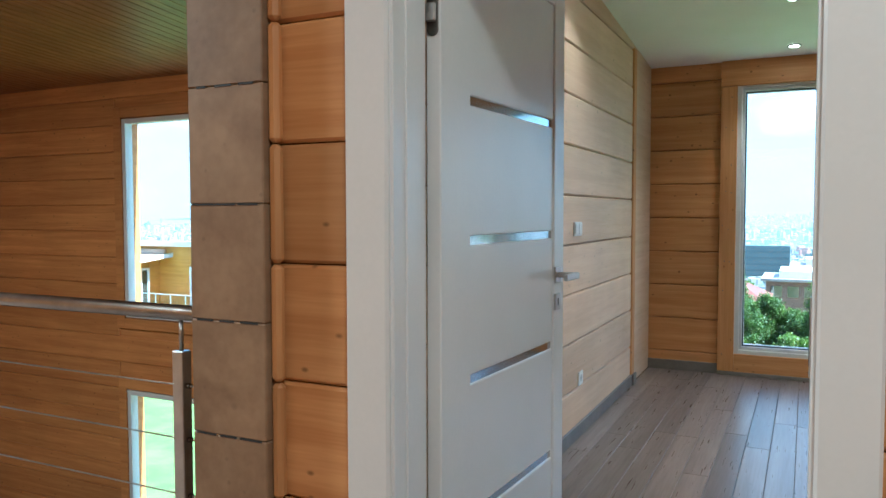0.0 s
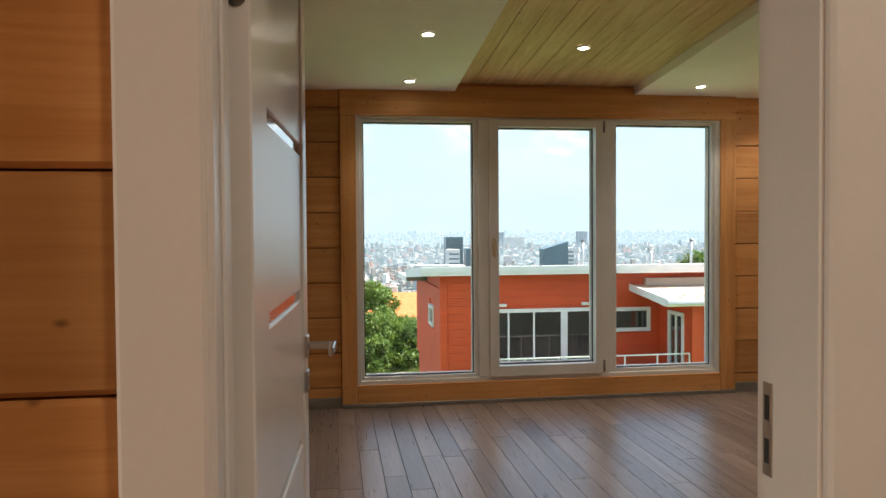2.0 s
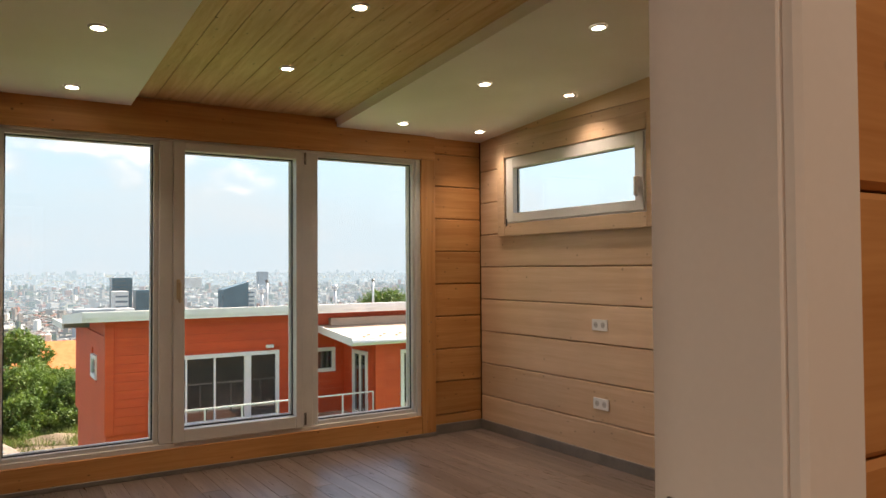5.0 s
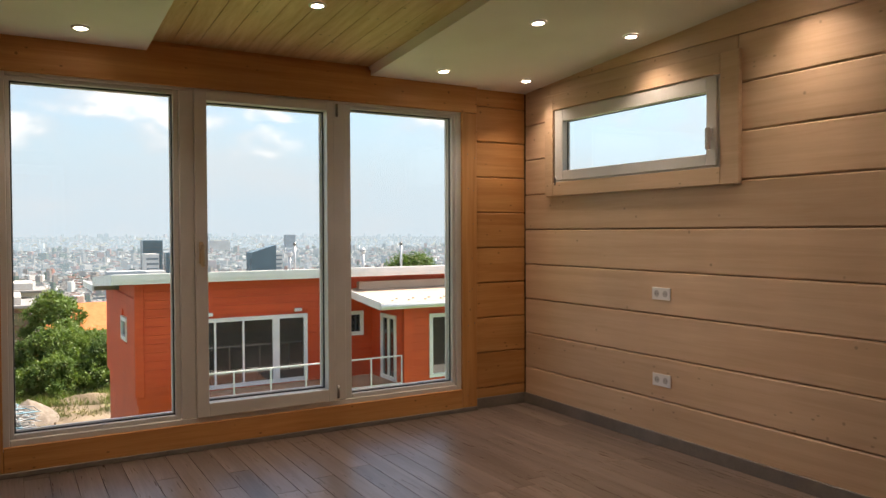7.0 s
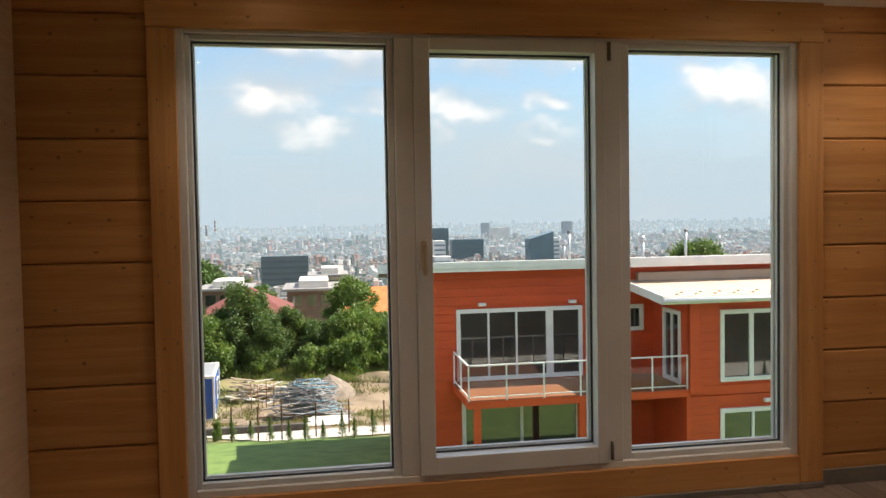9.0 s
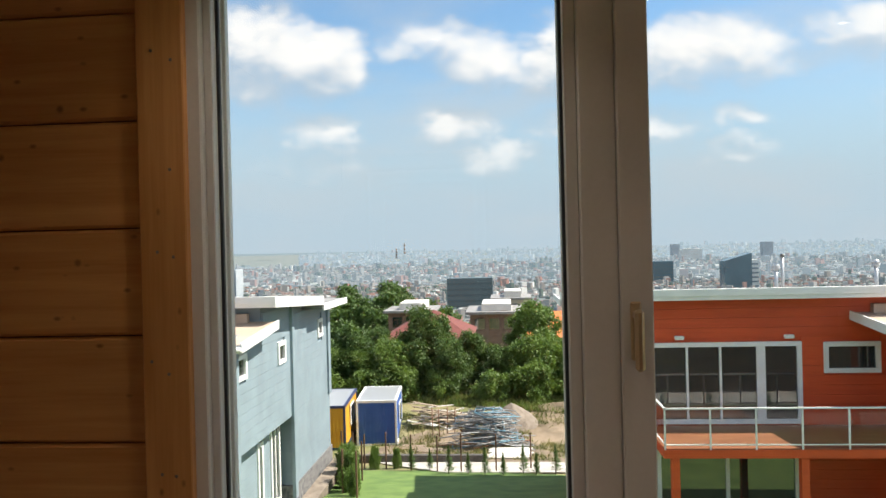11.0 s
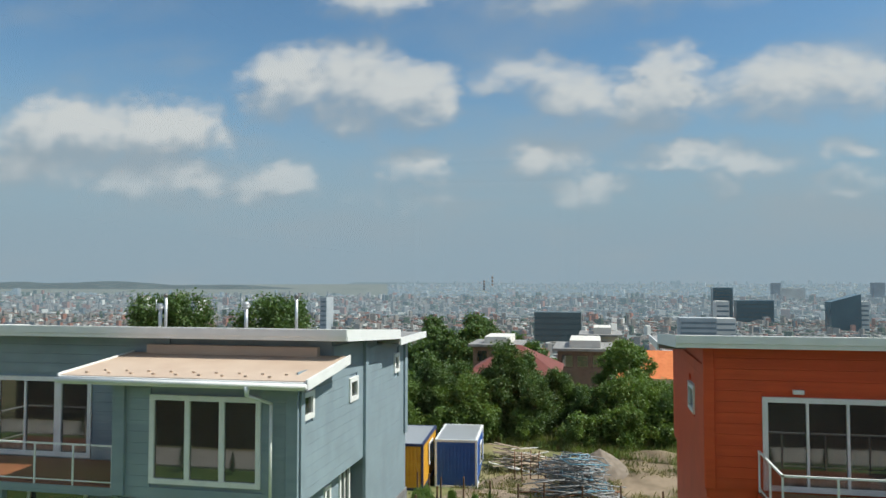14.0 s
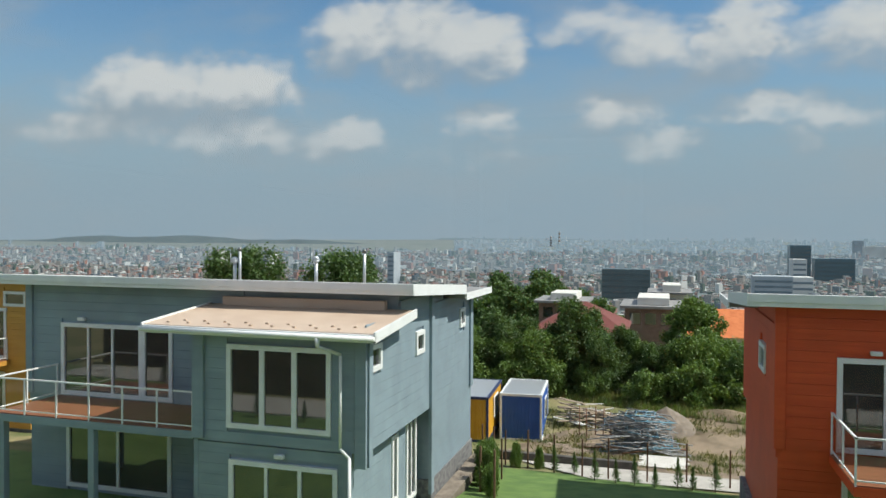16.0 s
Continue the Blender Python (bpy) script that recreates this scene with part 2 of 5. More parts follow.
def clear_glass(name, tint=(1, 1, 1), base=0.03):
    """A pane: straight through, with a mirror's gloss that Fresnel sets."""
    m = bpy.data.materials.new(name)
    m.use_nodes = True
    nt = m.node_tree
    nt.nodes.clear()
    N, L = nt.nodes.new, nt.links.new
    out, mix, tr, gl, lw = (N("ShaderNode" + k) for k in ("OutputMaterial", "MixShader", "BsdfTransparent", "BsdfGlossy", "LayerWeight"))
    tr.inputs[0].default_value, gl.inputs["Roughness"].default_value, lw.inputs[0].default_value = (*tint, 1), 0.0, 0.5
    f5, fr = N("ShaderNodeMath"), N("ShaderNodeMath")
    f5.operation, f5.inputs[1].default_value = "POWER", 5.0
    fr.operation, fr.inputs[1].default_value, fr.inputs[2].default_value = "MULTIPLY_ADD", 0.9, base
    L(lw.outputs["Facing"], f5.inputs[0]), L(f5.outputs[0], fr.inputs[0])
    L(fr.outputs[0], mix.inputs[0]), L(tr.outputs[0], mix.inputs[1]), L(gl.outputs[0], mix.inputs[2]), L(mix.outputs[0], out.inputs[0])
    return m


def glow(name, color, power):
    m, nt, p, N, L = material(name)
    p.inputs["Base Color"].default_value = (*color, 1)
    p.inputs["Emission Color"].default_value, p.inputs["Emission Strength"].default_value = (*color, 1), power
    return m


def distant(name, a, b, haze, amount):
    """Far buildings, each block its own tone; distance haze painted into colour and emission."""
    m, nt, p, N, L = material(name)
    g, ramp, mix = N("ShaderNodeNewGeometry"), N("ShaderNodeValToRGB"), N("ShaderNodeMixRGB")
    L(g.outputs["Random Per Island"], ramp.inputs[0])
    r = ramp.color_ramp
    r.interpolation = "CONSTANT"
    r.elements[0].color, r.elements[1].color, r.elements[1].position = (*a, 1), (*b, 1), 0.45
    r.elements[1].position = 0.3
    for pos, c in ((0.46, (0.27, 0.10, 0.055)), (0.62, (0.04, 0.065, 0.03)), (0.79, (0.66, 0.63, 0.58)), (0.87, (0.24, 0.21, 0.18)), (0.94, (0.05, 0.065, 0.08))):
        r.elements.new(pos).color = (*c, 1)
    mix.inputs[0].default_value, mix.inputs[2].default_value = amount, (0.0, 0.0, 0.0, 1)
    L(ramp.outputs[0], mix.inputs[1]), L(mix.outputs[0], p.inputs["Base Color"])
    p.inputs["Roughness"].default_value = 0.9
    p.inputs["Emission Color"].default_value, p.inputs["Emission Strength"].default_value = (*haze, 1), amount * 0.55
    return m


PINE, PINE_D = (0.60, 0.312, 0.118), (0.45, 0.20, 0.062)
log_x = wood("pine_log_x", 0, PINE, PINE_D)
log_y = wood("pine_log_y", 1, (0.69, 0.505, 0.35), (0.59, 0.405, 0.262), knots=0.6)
log_z = wood("pine_trim_z", 2, PINE, PINE_D)
log_end = wood("pine_end_grain", 1, (0.36, 0.235, 0.135), (0.22, 0.13, 0.07), grain=9, knots=0.3)
joint_dark = surface("joint_shadow_gap", (0.07, 0.035, 0.015), (0.12, 0.06, 0.025), 20, 0.9)
ceil_wood = wood("pine_ceiling_board", 1, (0.76, 0.56, 0.33), (0.60, 0.38, 0.18), rnd=0.0, rough=0.5)
hall_ceil = wood("stained_ceiling_board", 1, (0.42, 0.20, 0.07), (0.25, 0.105, 0.035), rnd=0.0, rough=0.4)
hall_log = wood("stained_log", 0, (0.58, 0.27, 0.085), (0.42, 0.17, 0.05))
oak = wood("grey_oak_plank", 1, (0.225, 0.172, 0.148), (0.13, 0.097, 0.082), rough=0.30, grain=22, knots=0.35, rnd=0.22, bump=0.1)
skirt_mat = surface("grey_skirting", (0.15, 0.135, 0.125), (0.20, 0.18, 0.165), 6, 0.45)
plaster = surface("white_plaster", (0.85, 0.84, 0.815), (0.89, 0.88, 0.86), 2.5, 0.8, 140, 0.05)
white_paint = surface("white_lacquer", (0.76, 0.765, 0.77), (0.80, 0.80, 0.805), 3, 0.28, 90, 0.02)
upvc = surface("white_plastic_frame", (0.62, 0.615, 0.61), (0.67, 0.665, 0.66), 4, 0.32, 80, 0.02)
steel = surface("brushed_steel", (0.50, 0.50, 0.50), (0.62, 0.62, 0.61), 12, 0.28, 200, 0.03, 1.0)
dark_steel = surface("dark_hinge_steel", (0.16, 0.15, 0.14), (0.24, 0.23, 0.21), 12, 0.35, 200, 0.03, 1.0)
rubber = surface("black_gasket", (0.02, 0.025, 0.03), (0.035, 0.04, 0.045), 20, 0.6)
glass = clear_glass("window_glass", (0.975, 0.988, 0.985), 0.022)
lamp_glow = glow("lamp_diffuser", (1.0, 0.90, 0.74), 7.0)


# ---- building helpers ----
def box(bm, x0, x1, y0, y1, z0, z1, bevel=0.0):
    vs = [bm.verts.new((x, y, z)) for x in (x0, x1) for y in (y0, y1) for z in (z0, z1)]
    fs = [bm.faces.new([vs[i] for i in q]) for q in ((0, 1, 3, 2), (4, 6, 7, 5), (0, 4, 5, 1), (2, 3, 7, 6), (0, 2, 6, 4), (1, 5, 7, 3))]
    if bevel:
        es = {e for f in fs for e in f.edges}
        bmesh.ops.bevel(bm, geom=list(es), offset=bevel, segments=1, affect="EDGES")
    return bm


def prism(bm, poly, axis, a, b):
    """A flat outline, given in the two other axes, pushed from a to b along axis."""
    def put(p, d):
        c = list(p)
        c.insert(axis, d)
        return bm.verts.new(c)
    lo, hi = [put(p, a) for p in poly], [put(p, b) for p in poly]
    n = len(poly)
    bm.faces.new(lo), bm.faces.new(hi[::-1])
    for i in range(n):
        bm.faces.new((lo[i], hi[i], hi[(i + 1) % n], lo[(i + 1) % n]))
    bmesh.ops.recalc_face_normals(bm, faces=bm.faces[:])
    return bm


def tube(bm, a, b, r, sides=8, r2=None):
    a, b = Vector(a), Vector(b)
    q = (b - a).to_track_quat("Z", "Y").to_matrix()
    r2 = r if r2 is None else r2
    rings = [[bm.verts.new(e + q @ Vector((math.cos(t) * rr, math.sin(t) * rr, 0))) for t in (2 * math.pi * k / sides for k in range(sides))] for e, rr in ((a, r), (b, r2))]
    for k in range(sides):
        f = bm.faces.new((rings[0][k], rings[0][(k + 1) % sides], rings[1][(k + 1) % sides], rings[1][k]))
        f.smooth = sides > 5
    bm.faces.new(rings[0][::-1]), bm.faces.new(rings[1])
    return bm


def part(name, bm, mat, parent=None, label=""):
    me = bpy.data.meshes.new(name)
    bm.normal_update()
    bm.to_mesh(me)
    bm.free()
    me.materials.append(mat)
    ob = new(name, me)
    if parent is not None:
        ob.parent = parent
    return tagged(ob, label)


def boxes(*rows, bevel=0.0):
    bm = bmesh.new()
    for r in rows:
        box(bm, *r, bevel=bevel)
    return bm


def thing(name, label, category, group="", at=None):
    ob = new(name)
    ob.empty_display_size = 0.1
    if at is not None:
        ob.matrix_world = at
    return tagged(ob, label, category, group)


def structure(name, bm, mat, label=""):
    return tagged(part(name, bm, mat, None, label), kind="structure")


# ---- room ----
WX0, WX1 = -0.735, 3.61          # side walls
WY, BY, HY = -0.06, -4.868, -5.0  # window wall, inner and outer face of the door wall
SLOPE, H0 = 0.08, 2.5            # ceiling falls towards the windows


def ceil_z(y):
    return H0 + SLOPE * (WY - y)


def logs(wall, spans, along, face, back, mat, joints, z0, z1, skip=()):
    """Courses of squared logs with eased edges. spans: lengths along the wall; skip: openings as (a, b, low, high)."""
    zs = [z0] + [j for j in joints if z0 + 0.02 < j < z1 - 0.02] + [z1]
    for lo, hi in zip(zs, zs[1:]):
        for a, b in spans:
            cuts = sorted((s[0], s[1]) for s in skip if s[0] < b and s[1] > a and s[2] < hi - 0.01 and s[3] > lo + 0.01)
            edge, runs = a, []
            for s0, s1 in cuts:
                if s0 > edge:
                    runs.append((edge, s0))
                edge = max(edge, s1)
            if edge < b:
                runs.append((edge, b))
            for r0, r1 in runs:
                wob = random.uniform(-0.0015, 0.0015)
                f0, f1 = min(face + wob, back), max(face + wob, back)
                dims = (r0, r1, f0, f1) if along == 0 else (f0, f1, r0, r1)
                part("log", boxes((*dims, lo + 0.002, hi - 0.002), bevel=0.008), mat, wall)


# floor
floor = structure("floor", boxes((WX0 - 0.2, WX1 + 0.2, HY - 0.02, 0.1, -0.25, -0.012)), joint_dark, "dark underlay below the oak planks")
hall_floor = structure("hall_floor", boxes((-9.0, -0.95, -8.6, -4.72, -0.25, 0.0), (-0.95, 4.0, -8.6, HY - 0.02, -0.25, 0.0)), oak, "grey oak gallery floor")

# window wall: x -0.79 .. 3.61, opening for the three-part window
OX0, OX1, OZ0, OZ1 = -0.075, 3.005, 0.145, 2.33
wall_window = structure("wall_window", boxes((-1.0, OX0, WY + 0.02, 0.14, -0.3, 2.75), (OX1, WX1 + 0.2, WY + 0.02, 0.14, -0.3, 2.75),
                                             (OX0, OX1, WY + 0.02, 0.14, -0.3, OZ0), (OX0, OX1, WY + 0.02, 0.14, OZ1, 2.75)), joint_dark, "pine log wall with the large window")
JW = [0.157 + 0.2765 * k for k in range(10)]
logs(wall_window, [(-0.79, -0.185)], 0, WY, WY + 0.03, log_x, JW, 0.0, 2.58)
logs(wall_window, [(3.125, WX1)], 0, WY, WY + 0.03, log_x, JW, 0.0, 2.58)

JS = [0.292 + 0.278 * k for k in range(9)]
RW = (-1.995, -0.455, 1.745, 2.325)  # opening of the small window
wall_right = structure("wall_right", boxes((WX1 + 0.02, WX1 + 0.10, BY - 0.16, RW[0], -0.3, 3.0), (WX1 + 0.02, WX1 + 0.10, RW[1], 0.14, -0.3, 2.75),
                                           (WX1 + 0.02, WX1 + 0.10, RW[0], RW[1], -0.3, RW[2]), (WX1 + 0.02, WX1 + 0.10, RW[0], RW[1], RW[3], 2.8)), joint_dark, "pale pine log wall with a small window")
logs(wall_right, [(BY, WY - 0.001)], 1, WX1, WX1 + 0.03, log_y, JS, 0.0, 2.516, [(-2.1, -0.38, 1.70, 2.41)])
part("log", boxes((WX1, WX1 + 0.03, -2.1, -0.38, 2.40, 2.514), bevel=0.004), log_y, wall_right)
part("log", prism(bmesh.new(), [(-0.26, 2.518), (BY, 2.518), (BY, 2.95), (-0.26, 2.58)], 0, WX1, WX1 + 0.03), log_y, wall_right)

wall_left = structure("wall_left", boxes((WX0 - 0.2, WX0 - 0.02, BY - 0.16, 0.14, -3.2, 3.0)), joint_dark, "pale pine log wall beside the door")
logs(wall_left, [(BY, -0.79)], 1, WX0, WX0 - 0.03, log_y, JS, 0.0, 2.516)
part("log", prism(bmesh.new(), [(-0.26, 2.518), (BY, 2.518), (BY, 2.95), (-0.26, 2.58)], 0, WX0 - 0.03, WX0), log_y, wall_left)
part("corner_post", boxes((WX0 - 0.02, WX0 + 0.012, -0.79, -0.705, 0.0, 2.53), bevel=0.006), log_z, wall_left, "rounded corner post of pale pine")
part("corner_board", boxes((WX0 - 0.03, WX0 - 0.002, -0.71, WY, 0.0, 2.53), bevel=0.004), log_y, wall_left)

# door wall, between gallery and room
DX0, DX1, DZ = -0.397, 0.475, 2.10
wall_door = structure("wall_door", boxes((-0.93, DX0, HY + 0.02, BY - 0.02, -0.3, 3.05), (DX1, WX1 + 0.2, HY + 0.02, BY - 0.02, -0.3, 3.05),
                                         (DX0, DX1, HY + 0.02, BY - 0.02, DZ, 3.05)), joint_dark, "pine log wall with the doorway")
JH = [0.0425 + 0.2865 * k for k in range(11)]
skip_door = [(DX0, DX1, -1, DZ)]
logs(wall_door, [(-0.714, WX1 + 0.2)], 0, HY, HY + 0.03, log_x, JH, 0.0, 3.0, skip_door)
logs(wall_door, [(WX0, WX1)], 0, BY, BY - 0.03, log_x, JH, 0.0, 2.9, skip_door)
# log ends of the crossing wall stand out into the gallery
JE = [0.0425 - 0.143 + 0.2865 * k for k in range(12)]
for lo, hi in zip([-0.02] + JE[1:], JE[1:]):
    part("log_end", boxes((-0.945, -0.712, -5.045, HY + 0.03, lo + 0.0005, hi - 0.0005), bevel=0.003), log_end, wall_door, "rough end of a crossing log")
    for c in (-0.90, -0.83, -0.76):
        w = random.uniform(0.012, 0.035)
        part("crack", boxes((c - w, c + w, -5.0462, -5.0452, hi - 0.003, hi + 0.002)), rubber, wall_door)

for lo, hi in zip([0.0] + JH[1:], JH[1:]):
    part("log_side", boxes((-0.711, -0.679, -5.032, HY - 0.001, lo + 0.002, hi - 0.002), bevel=0.01), log_z, wall_door, "pale rounded side of a crossing log")

# ceiling: white trays on both sides, boards between them
def sloped(bm, x0, x1, y0, y1, up, thick):
    prism(bm, [(y0, ceil_z(y0) + up), (y1, ceil_z(y1) + up), (y1, ceil_z(y1) + up + thick), (y0, ceil_z(y0) + up + thick)], 0, x0, x1)


TX0, TX1 = 0.725, 2.225
bm = bmesh.new()
sloped(bm, WX0 - 0.06, TX0, BY, WY, 0, 0.2)
tray_left = structure("ceiling_tray_west", bm, plaster, "white dropped ceiling with round spotlights")
bm = bmesh.new()
sloped(bm, TX1, WX1, BY, WY, 0, 0.2)
tray_right = structure("ceiling_tray_east", bm, plaster, "white dropped ceiling with round spotlights")
bm = bmesh.new()
k, wide = TX0, (TX1 - TX0) / 10
while k < TX1 - 0.01:
    sloped(bm, k + 0.0025, k + wide - 0.0025, BY, WY, 0.07, 0.02)
    k += wide
sloped(bm, TX0, TX1, BY, WY, 0.082, 0.02)
ceiling = structure("ceiling", bm, ceil_wood, "pale pine board ceiling falling towards the windows")
structure("trim", boxes((TX0 + 0.002, TX1 - 0.002, WY - 0.016, WY + 0.12, ceil_z(WY) - 0.05, ceil_z(WY) + 0.0695), bevel=0.002), log_x, "pine strip below the board ceiling")
# Unseen eaves, front and right, are added to keep sun off the floor.
bm = bmesh.new()
sloped(bm, WX0 - 0.25, WX1 + 1.35, BY - 0.3, 0.95, 0.215, 0.15)
structure("roof_deck", bm, joint_dark, "roof deck above the room with unseen added eaves")

# planks
px = WX0
while px < WX1 - 0.01:
    pw = min(0.128, WX1 - px)
    py = BY - random.uniform(0, 1.6)
    while py < 0:
        pl = random.choice((1.35, 1.6, 1.9))
        a, b = max(py, BY - 0.15), min(py + pl, WY + 0.01)
        if b - a > 0.02:
            part("plank", boxes((px + 0.001, px + pw - 0.001, a + 0.001, b - 0.001, -0.016, 0.0), bevel=0.0018), oak, floor)
        py += pl
    px += 0.128

# skirting
for nm, d in (("baseboard", (WX1 - 0.016, WX1, BY, WY, 0.0, 0.082)), ("baseboard", (WX0, WX0 + 0.016, BY, -0.80, 0.0, 0.082)),
              ("baseboard", (-0.79, -0.185, WY - 0.016, WY, 0.0, 0.082)), ("baseboard", (3.125, WX1 - 0.016, WY - 0.016, WY, 0.0, 0.082)),
              ("baseboard", (-0.185, 3.125, WY - 0.045, WY - 0.029, 0.0, 0.03)), ("baseboard", (0.60, WX1, BY, BY + 0.016, 0.0, 0.082)),
              ("baseboard", (WX0 + 0.012, WX0 + 0.03, -0.80, -0.70, 0.0, 0.085))):
    structure(nm, boxes(d, bevel=0.003), skirt_mat, "grey-brown skirting board")

# ---- the large window ----
window_1 = thing("window_1", "white plastic three-part window in a pine surround", "window")
tagged(window_1, kind="structure")
PANES = [(0.0, 0.877, 0.237, 2.255), (1.087, 1.889, 0.298, 2.223), (2.094, 2.922, 0.24, 2.257)]


def frame_ring(outer, inner, y0, y1, bevel=0.004):
    (a0, a1, c0, c1), (b0, b1, d0, d1) = outer, inner
    return boxes((a0, b0, y0, y1, c0, c1), (b1, a1, y0, y1, c0, c1), (b0, b1, y0, y1, c0, d0), (b0, b1, y0, y1, d1, c1), bevel=bevel)


part("frame", frame_ring((OX0, OX1, OZ0, OZ1), (-0.028, 2.955, 0.205, 2.287), -0.068, 0.05), upvc, window_1)
for mx in (0.96, 1.99):
    part("mullion", boxes((mx - 0.045, mx + 0.045, -0.068, 0.05, 0.205, 2.287), bevel=0.004), upvc, window_1)
lights = [(-0.028, 0.915), (1.005, 1.945), (2.035, 2.955)]
for n, ((p0, p1, q0, q1), (s0, s1)) in enumerate(zip(PANES, lights)):
    lift = -0.088 if n == 1 else -0.045
    sash = part("sash", frame_ring((s0, s1, 0.205, 2.287), (p0 - 0.006, p1 + 0.006, q0 - 0.006, q1 + 0.006), lift, 0.03, 0.003), upvc, window_1)
    part("gasket", frame_ring((p0 - 0.012, p1 + 0.012, q0 - 0.012, q1 + 0.012), (p0 + 0.002, p1 - 0.002, q0 + 0.002, q1 - 0.002), -0.014, -0.004, 0), rubber, sash)
    part("outer_bead", frame_ring((p0 - 0.03, p1 + 0.03, q0 - 0.03, q1 + 0.03), (p0 + 0.003, p1 - 0.003, q0 + 0.003, q1 - 0.003), 0.03, 0.055, 0.002), upvc, sash)
    pane = part("pane", boxes((p0 - 0.008, p1 + 0.008, -0.003, 0.002, q0 - 0.008, q1 + 0.008)), glass, sash)
    pane.visible_shadow = False
# handle and hinges of the opening part
brass = surface("champagne_metal", (0.50, 0.40, 0.27), (0.58, 0.47, 0.33), 12, 0.35, 150, 0.02, 0.7)
h = part("handle", boxes((1.025, 1.051, -0.098, -0.086, 1.19, 1.33), (1.029, 1.047, -0.135, -0.098, 1.29, 1.31), bevel=0.004), brass, window_1, "champagne metal lever handle")
part("lever", boxes((1.027, 1.049, -0.147, -0.128, 1.17, 1.315), bevel=0.007), brass, h)
for hz in (2.235, 0.27):
    part("hinge", tube(bmesh.new(), (1.965, -0.095, hz - 0.045), (1.965, -0.095, hz + 0.045), 0.009, 10), dark_steel, window_1)
# pine surround
part("side_board", boxes((-0.185, OX0 + 0.012, -0.092, -0.058, 0.03, 2.302), bevel=0.003), log_z, window_1)
part("side_board", boxes((OX1 - 0.012, 3.125, -0.092, -0.058, 0.03, 2.302), bevel=0.003), log_z, window_1)
part("head_board", boxes((-0.185, 3.125, -0.094, -0.058, 2.304, 2.545), bevel=0.003), log_x, window_1)
part("bottom_board", boxes((OX0 + 0.014, OX1 - 0.014, -0.092, -0.058, 0.028, 0.172), bevel=0.003), log_x, window_1)
bm = bmesh.new()
for sx in (-0.15, -0.105, 3.045, 3.09):
    for k in range(9):
        if random.random() < 0.6:
            bmesh.ops.create_circle(bm, cap_ends=True, segments=8, radius=0.0045, matrix=pose(sx + random.uniform(-0.012, 0.012), -0.0925, 0.15 + 0.26 * k + random.uniform(-0.03, 0.03), 90))
part("screw_heads", bm, dark_steel, window_1)

# ---- small window in the side wall ----
window_2 = tagged(thing("window_2", "small white tilting window in a pine surround", "window"), kind="structure")
X = WX1


def side_ring(outer, inner, x0, x1, bevel=0.003):
    (a0, a1, c0, c1), (b0, b1, d0, d1) = outer, inner
    return boxes((x0, x1, a0, b0, c0, c1), (x0, x1, b1, a1, c0, c1), (x0, x1, b0, b1, c0, d0), (x0, x1, b0, b1, d1, c1), bevel=bevel)


part("surround", side_ring((-2.131, -0.355, 1.66, 2.428), (-2.0, -0.45, 1.762, 2.31), X - 0.03, X + 0.0), log_y, window_2)
part("frame", side_ring((RW[0], RW[1], RW[2], RW[3]), (-1.955, -0.50, 1.80, 2.28), X - 0.012, X + 0.055), upvc, window_2)
part("lining", side_ring((RW[0] - 0.002, RW[1] + 0.002, RW[2] - 0.002, RW[3] + 0.002), (-1.985, -0.465, 1.76, 2.31), X + 0.056, X + 0.115), upvc, window_2)
part("sash", side_ring((-1.972, -0.485, 1.775, 2.298), (-1.897, -0.565, 1.845, 2.215), X - 0.026, X + 0.05), upvc, window_2)
part("gasket", side_ring((-1.90, -0.56, 1.842, 2.218), (-1.893, -0.57, 1.85, 2.21), X + 0.02, X + 0.03, 0), rubber, window_2)
p = part("pane", boxes((X + 0.03, X + 0.034, -1.90, -0.56, 1.84, 2.22)), glass, window_2)
p.visible_shadow = False
h = part("handle", boxes((X - 0.038, X - 0.026, -1.95, -1.91, 1.93, 2.0), bevel=0.003), upvc, window_2, "white plastic lever handle")
part("lever", boxes((X - 0.066, X - 0.038, -1.943, -1.917, 1.87, 2.0), bevel=0.006), upvc, h)
part("hinge", tube(bmesh.new(), (X - 0.03, -0.482, 1.74), (X - 0.03, -0.482, 1.80), 0.007), dark_steel, window_2)

# ---- door ----
door_frame = tagged(thing("door_frame", "white lacquered door frame with flat casings", "door frame"), kind="structure")
JT = 0.02
part("jamb", boxes((DX0, DX0 + JT, HY - 0.012, BY + 0.012, 0.0, DZ), bevel=0.002), white_paint, door_frame)
part("jamb", boxes((DX1 - JT, DX1, HY - 0.012, BY + 0.012, 0.0, DZ), bevel=0.002), white_paint, door_frame)
part("jamb_head", boxes((DX0 + JT, DX1 - JT, HY - 0.012, BY + 0.012, DZ - JT, DZ), bevel=0.002), white_paint, door_frame)
part("stop", boxes((DX0 + JT, DX0 + JT + 0.006, -4.96, -4.90, 0.0, DZ - JT), bevel=0.002), white_paint, door_frame)
for y0, y1 in ((HY - 0.028, HY - 0.001), (BY + 0.001, BY + 0.02)):
    part("casing", boxes((DX0 - 0.098, DX0 + JT - 0.008, y0, y1, 0.0, DZ + 0.08), bevel=0.006), white_paint, door_frame)
    part("casing", boxes((DX1 - JT + 0.008, DX1 + 0.092, y0, y1, 0.0, DZ + 0.08), bevel=0.006), white_paint, door_frame)
    part("casing_head", boxes((DX0 + JT - 0.006, DX1 - JT + 0.006, y0, y1, DZ - 0.012, DZ + 0.08), bevel=0.006), white_paint, door_frame)
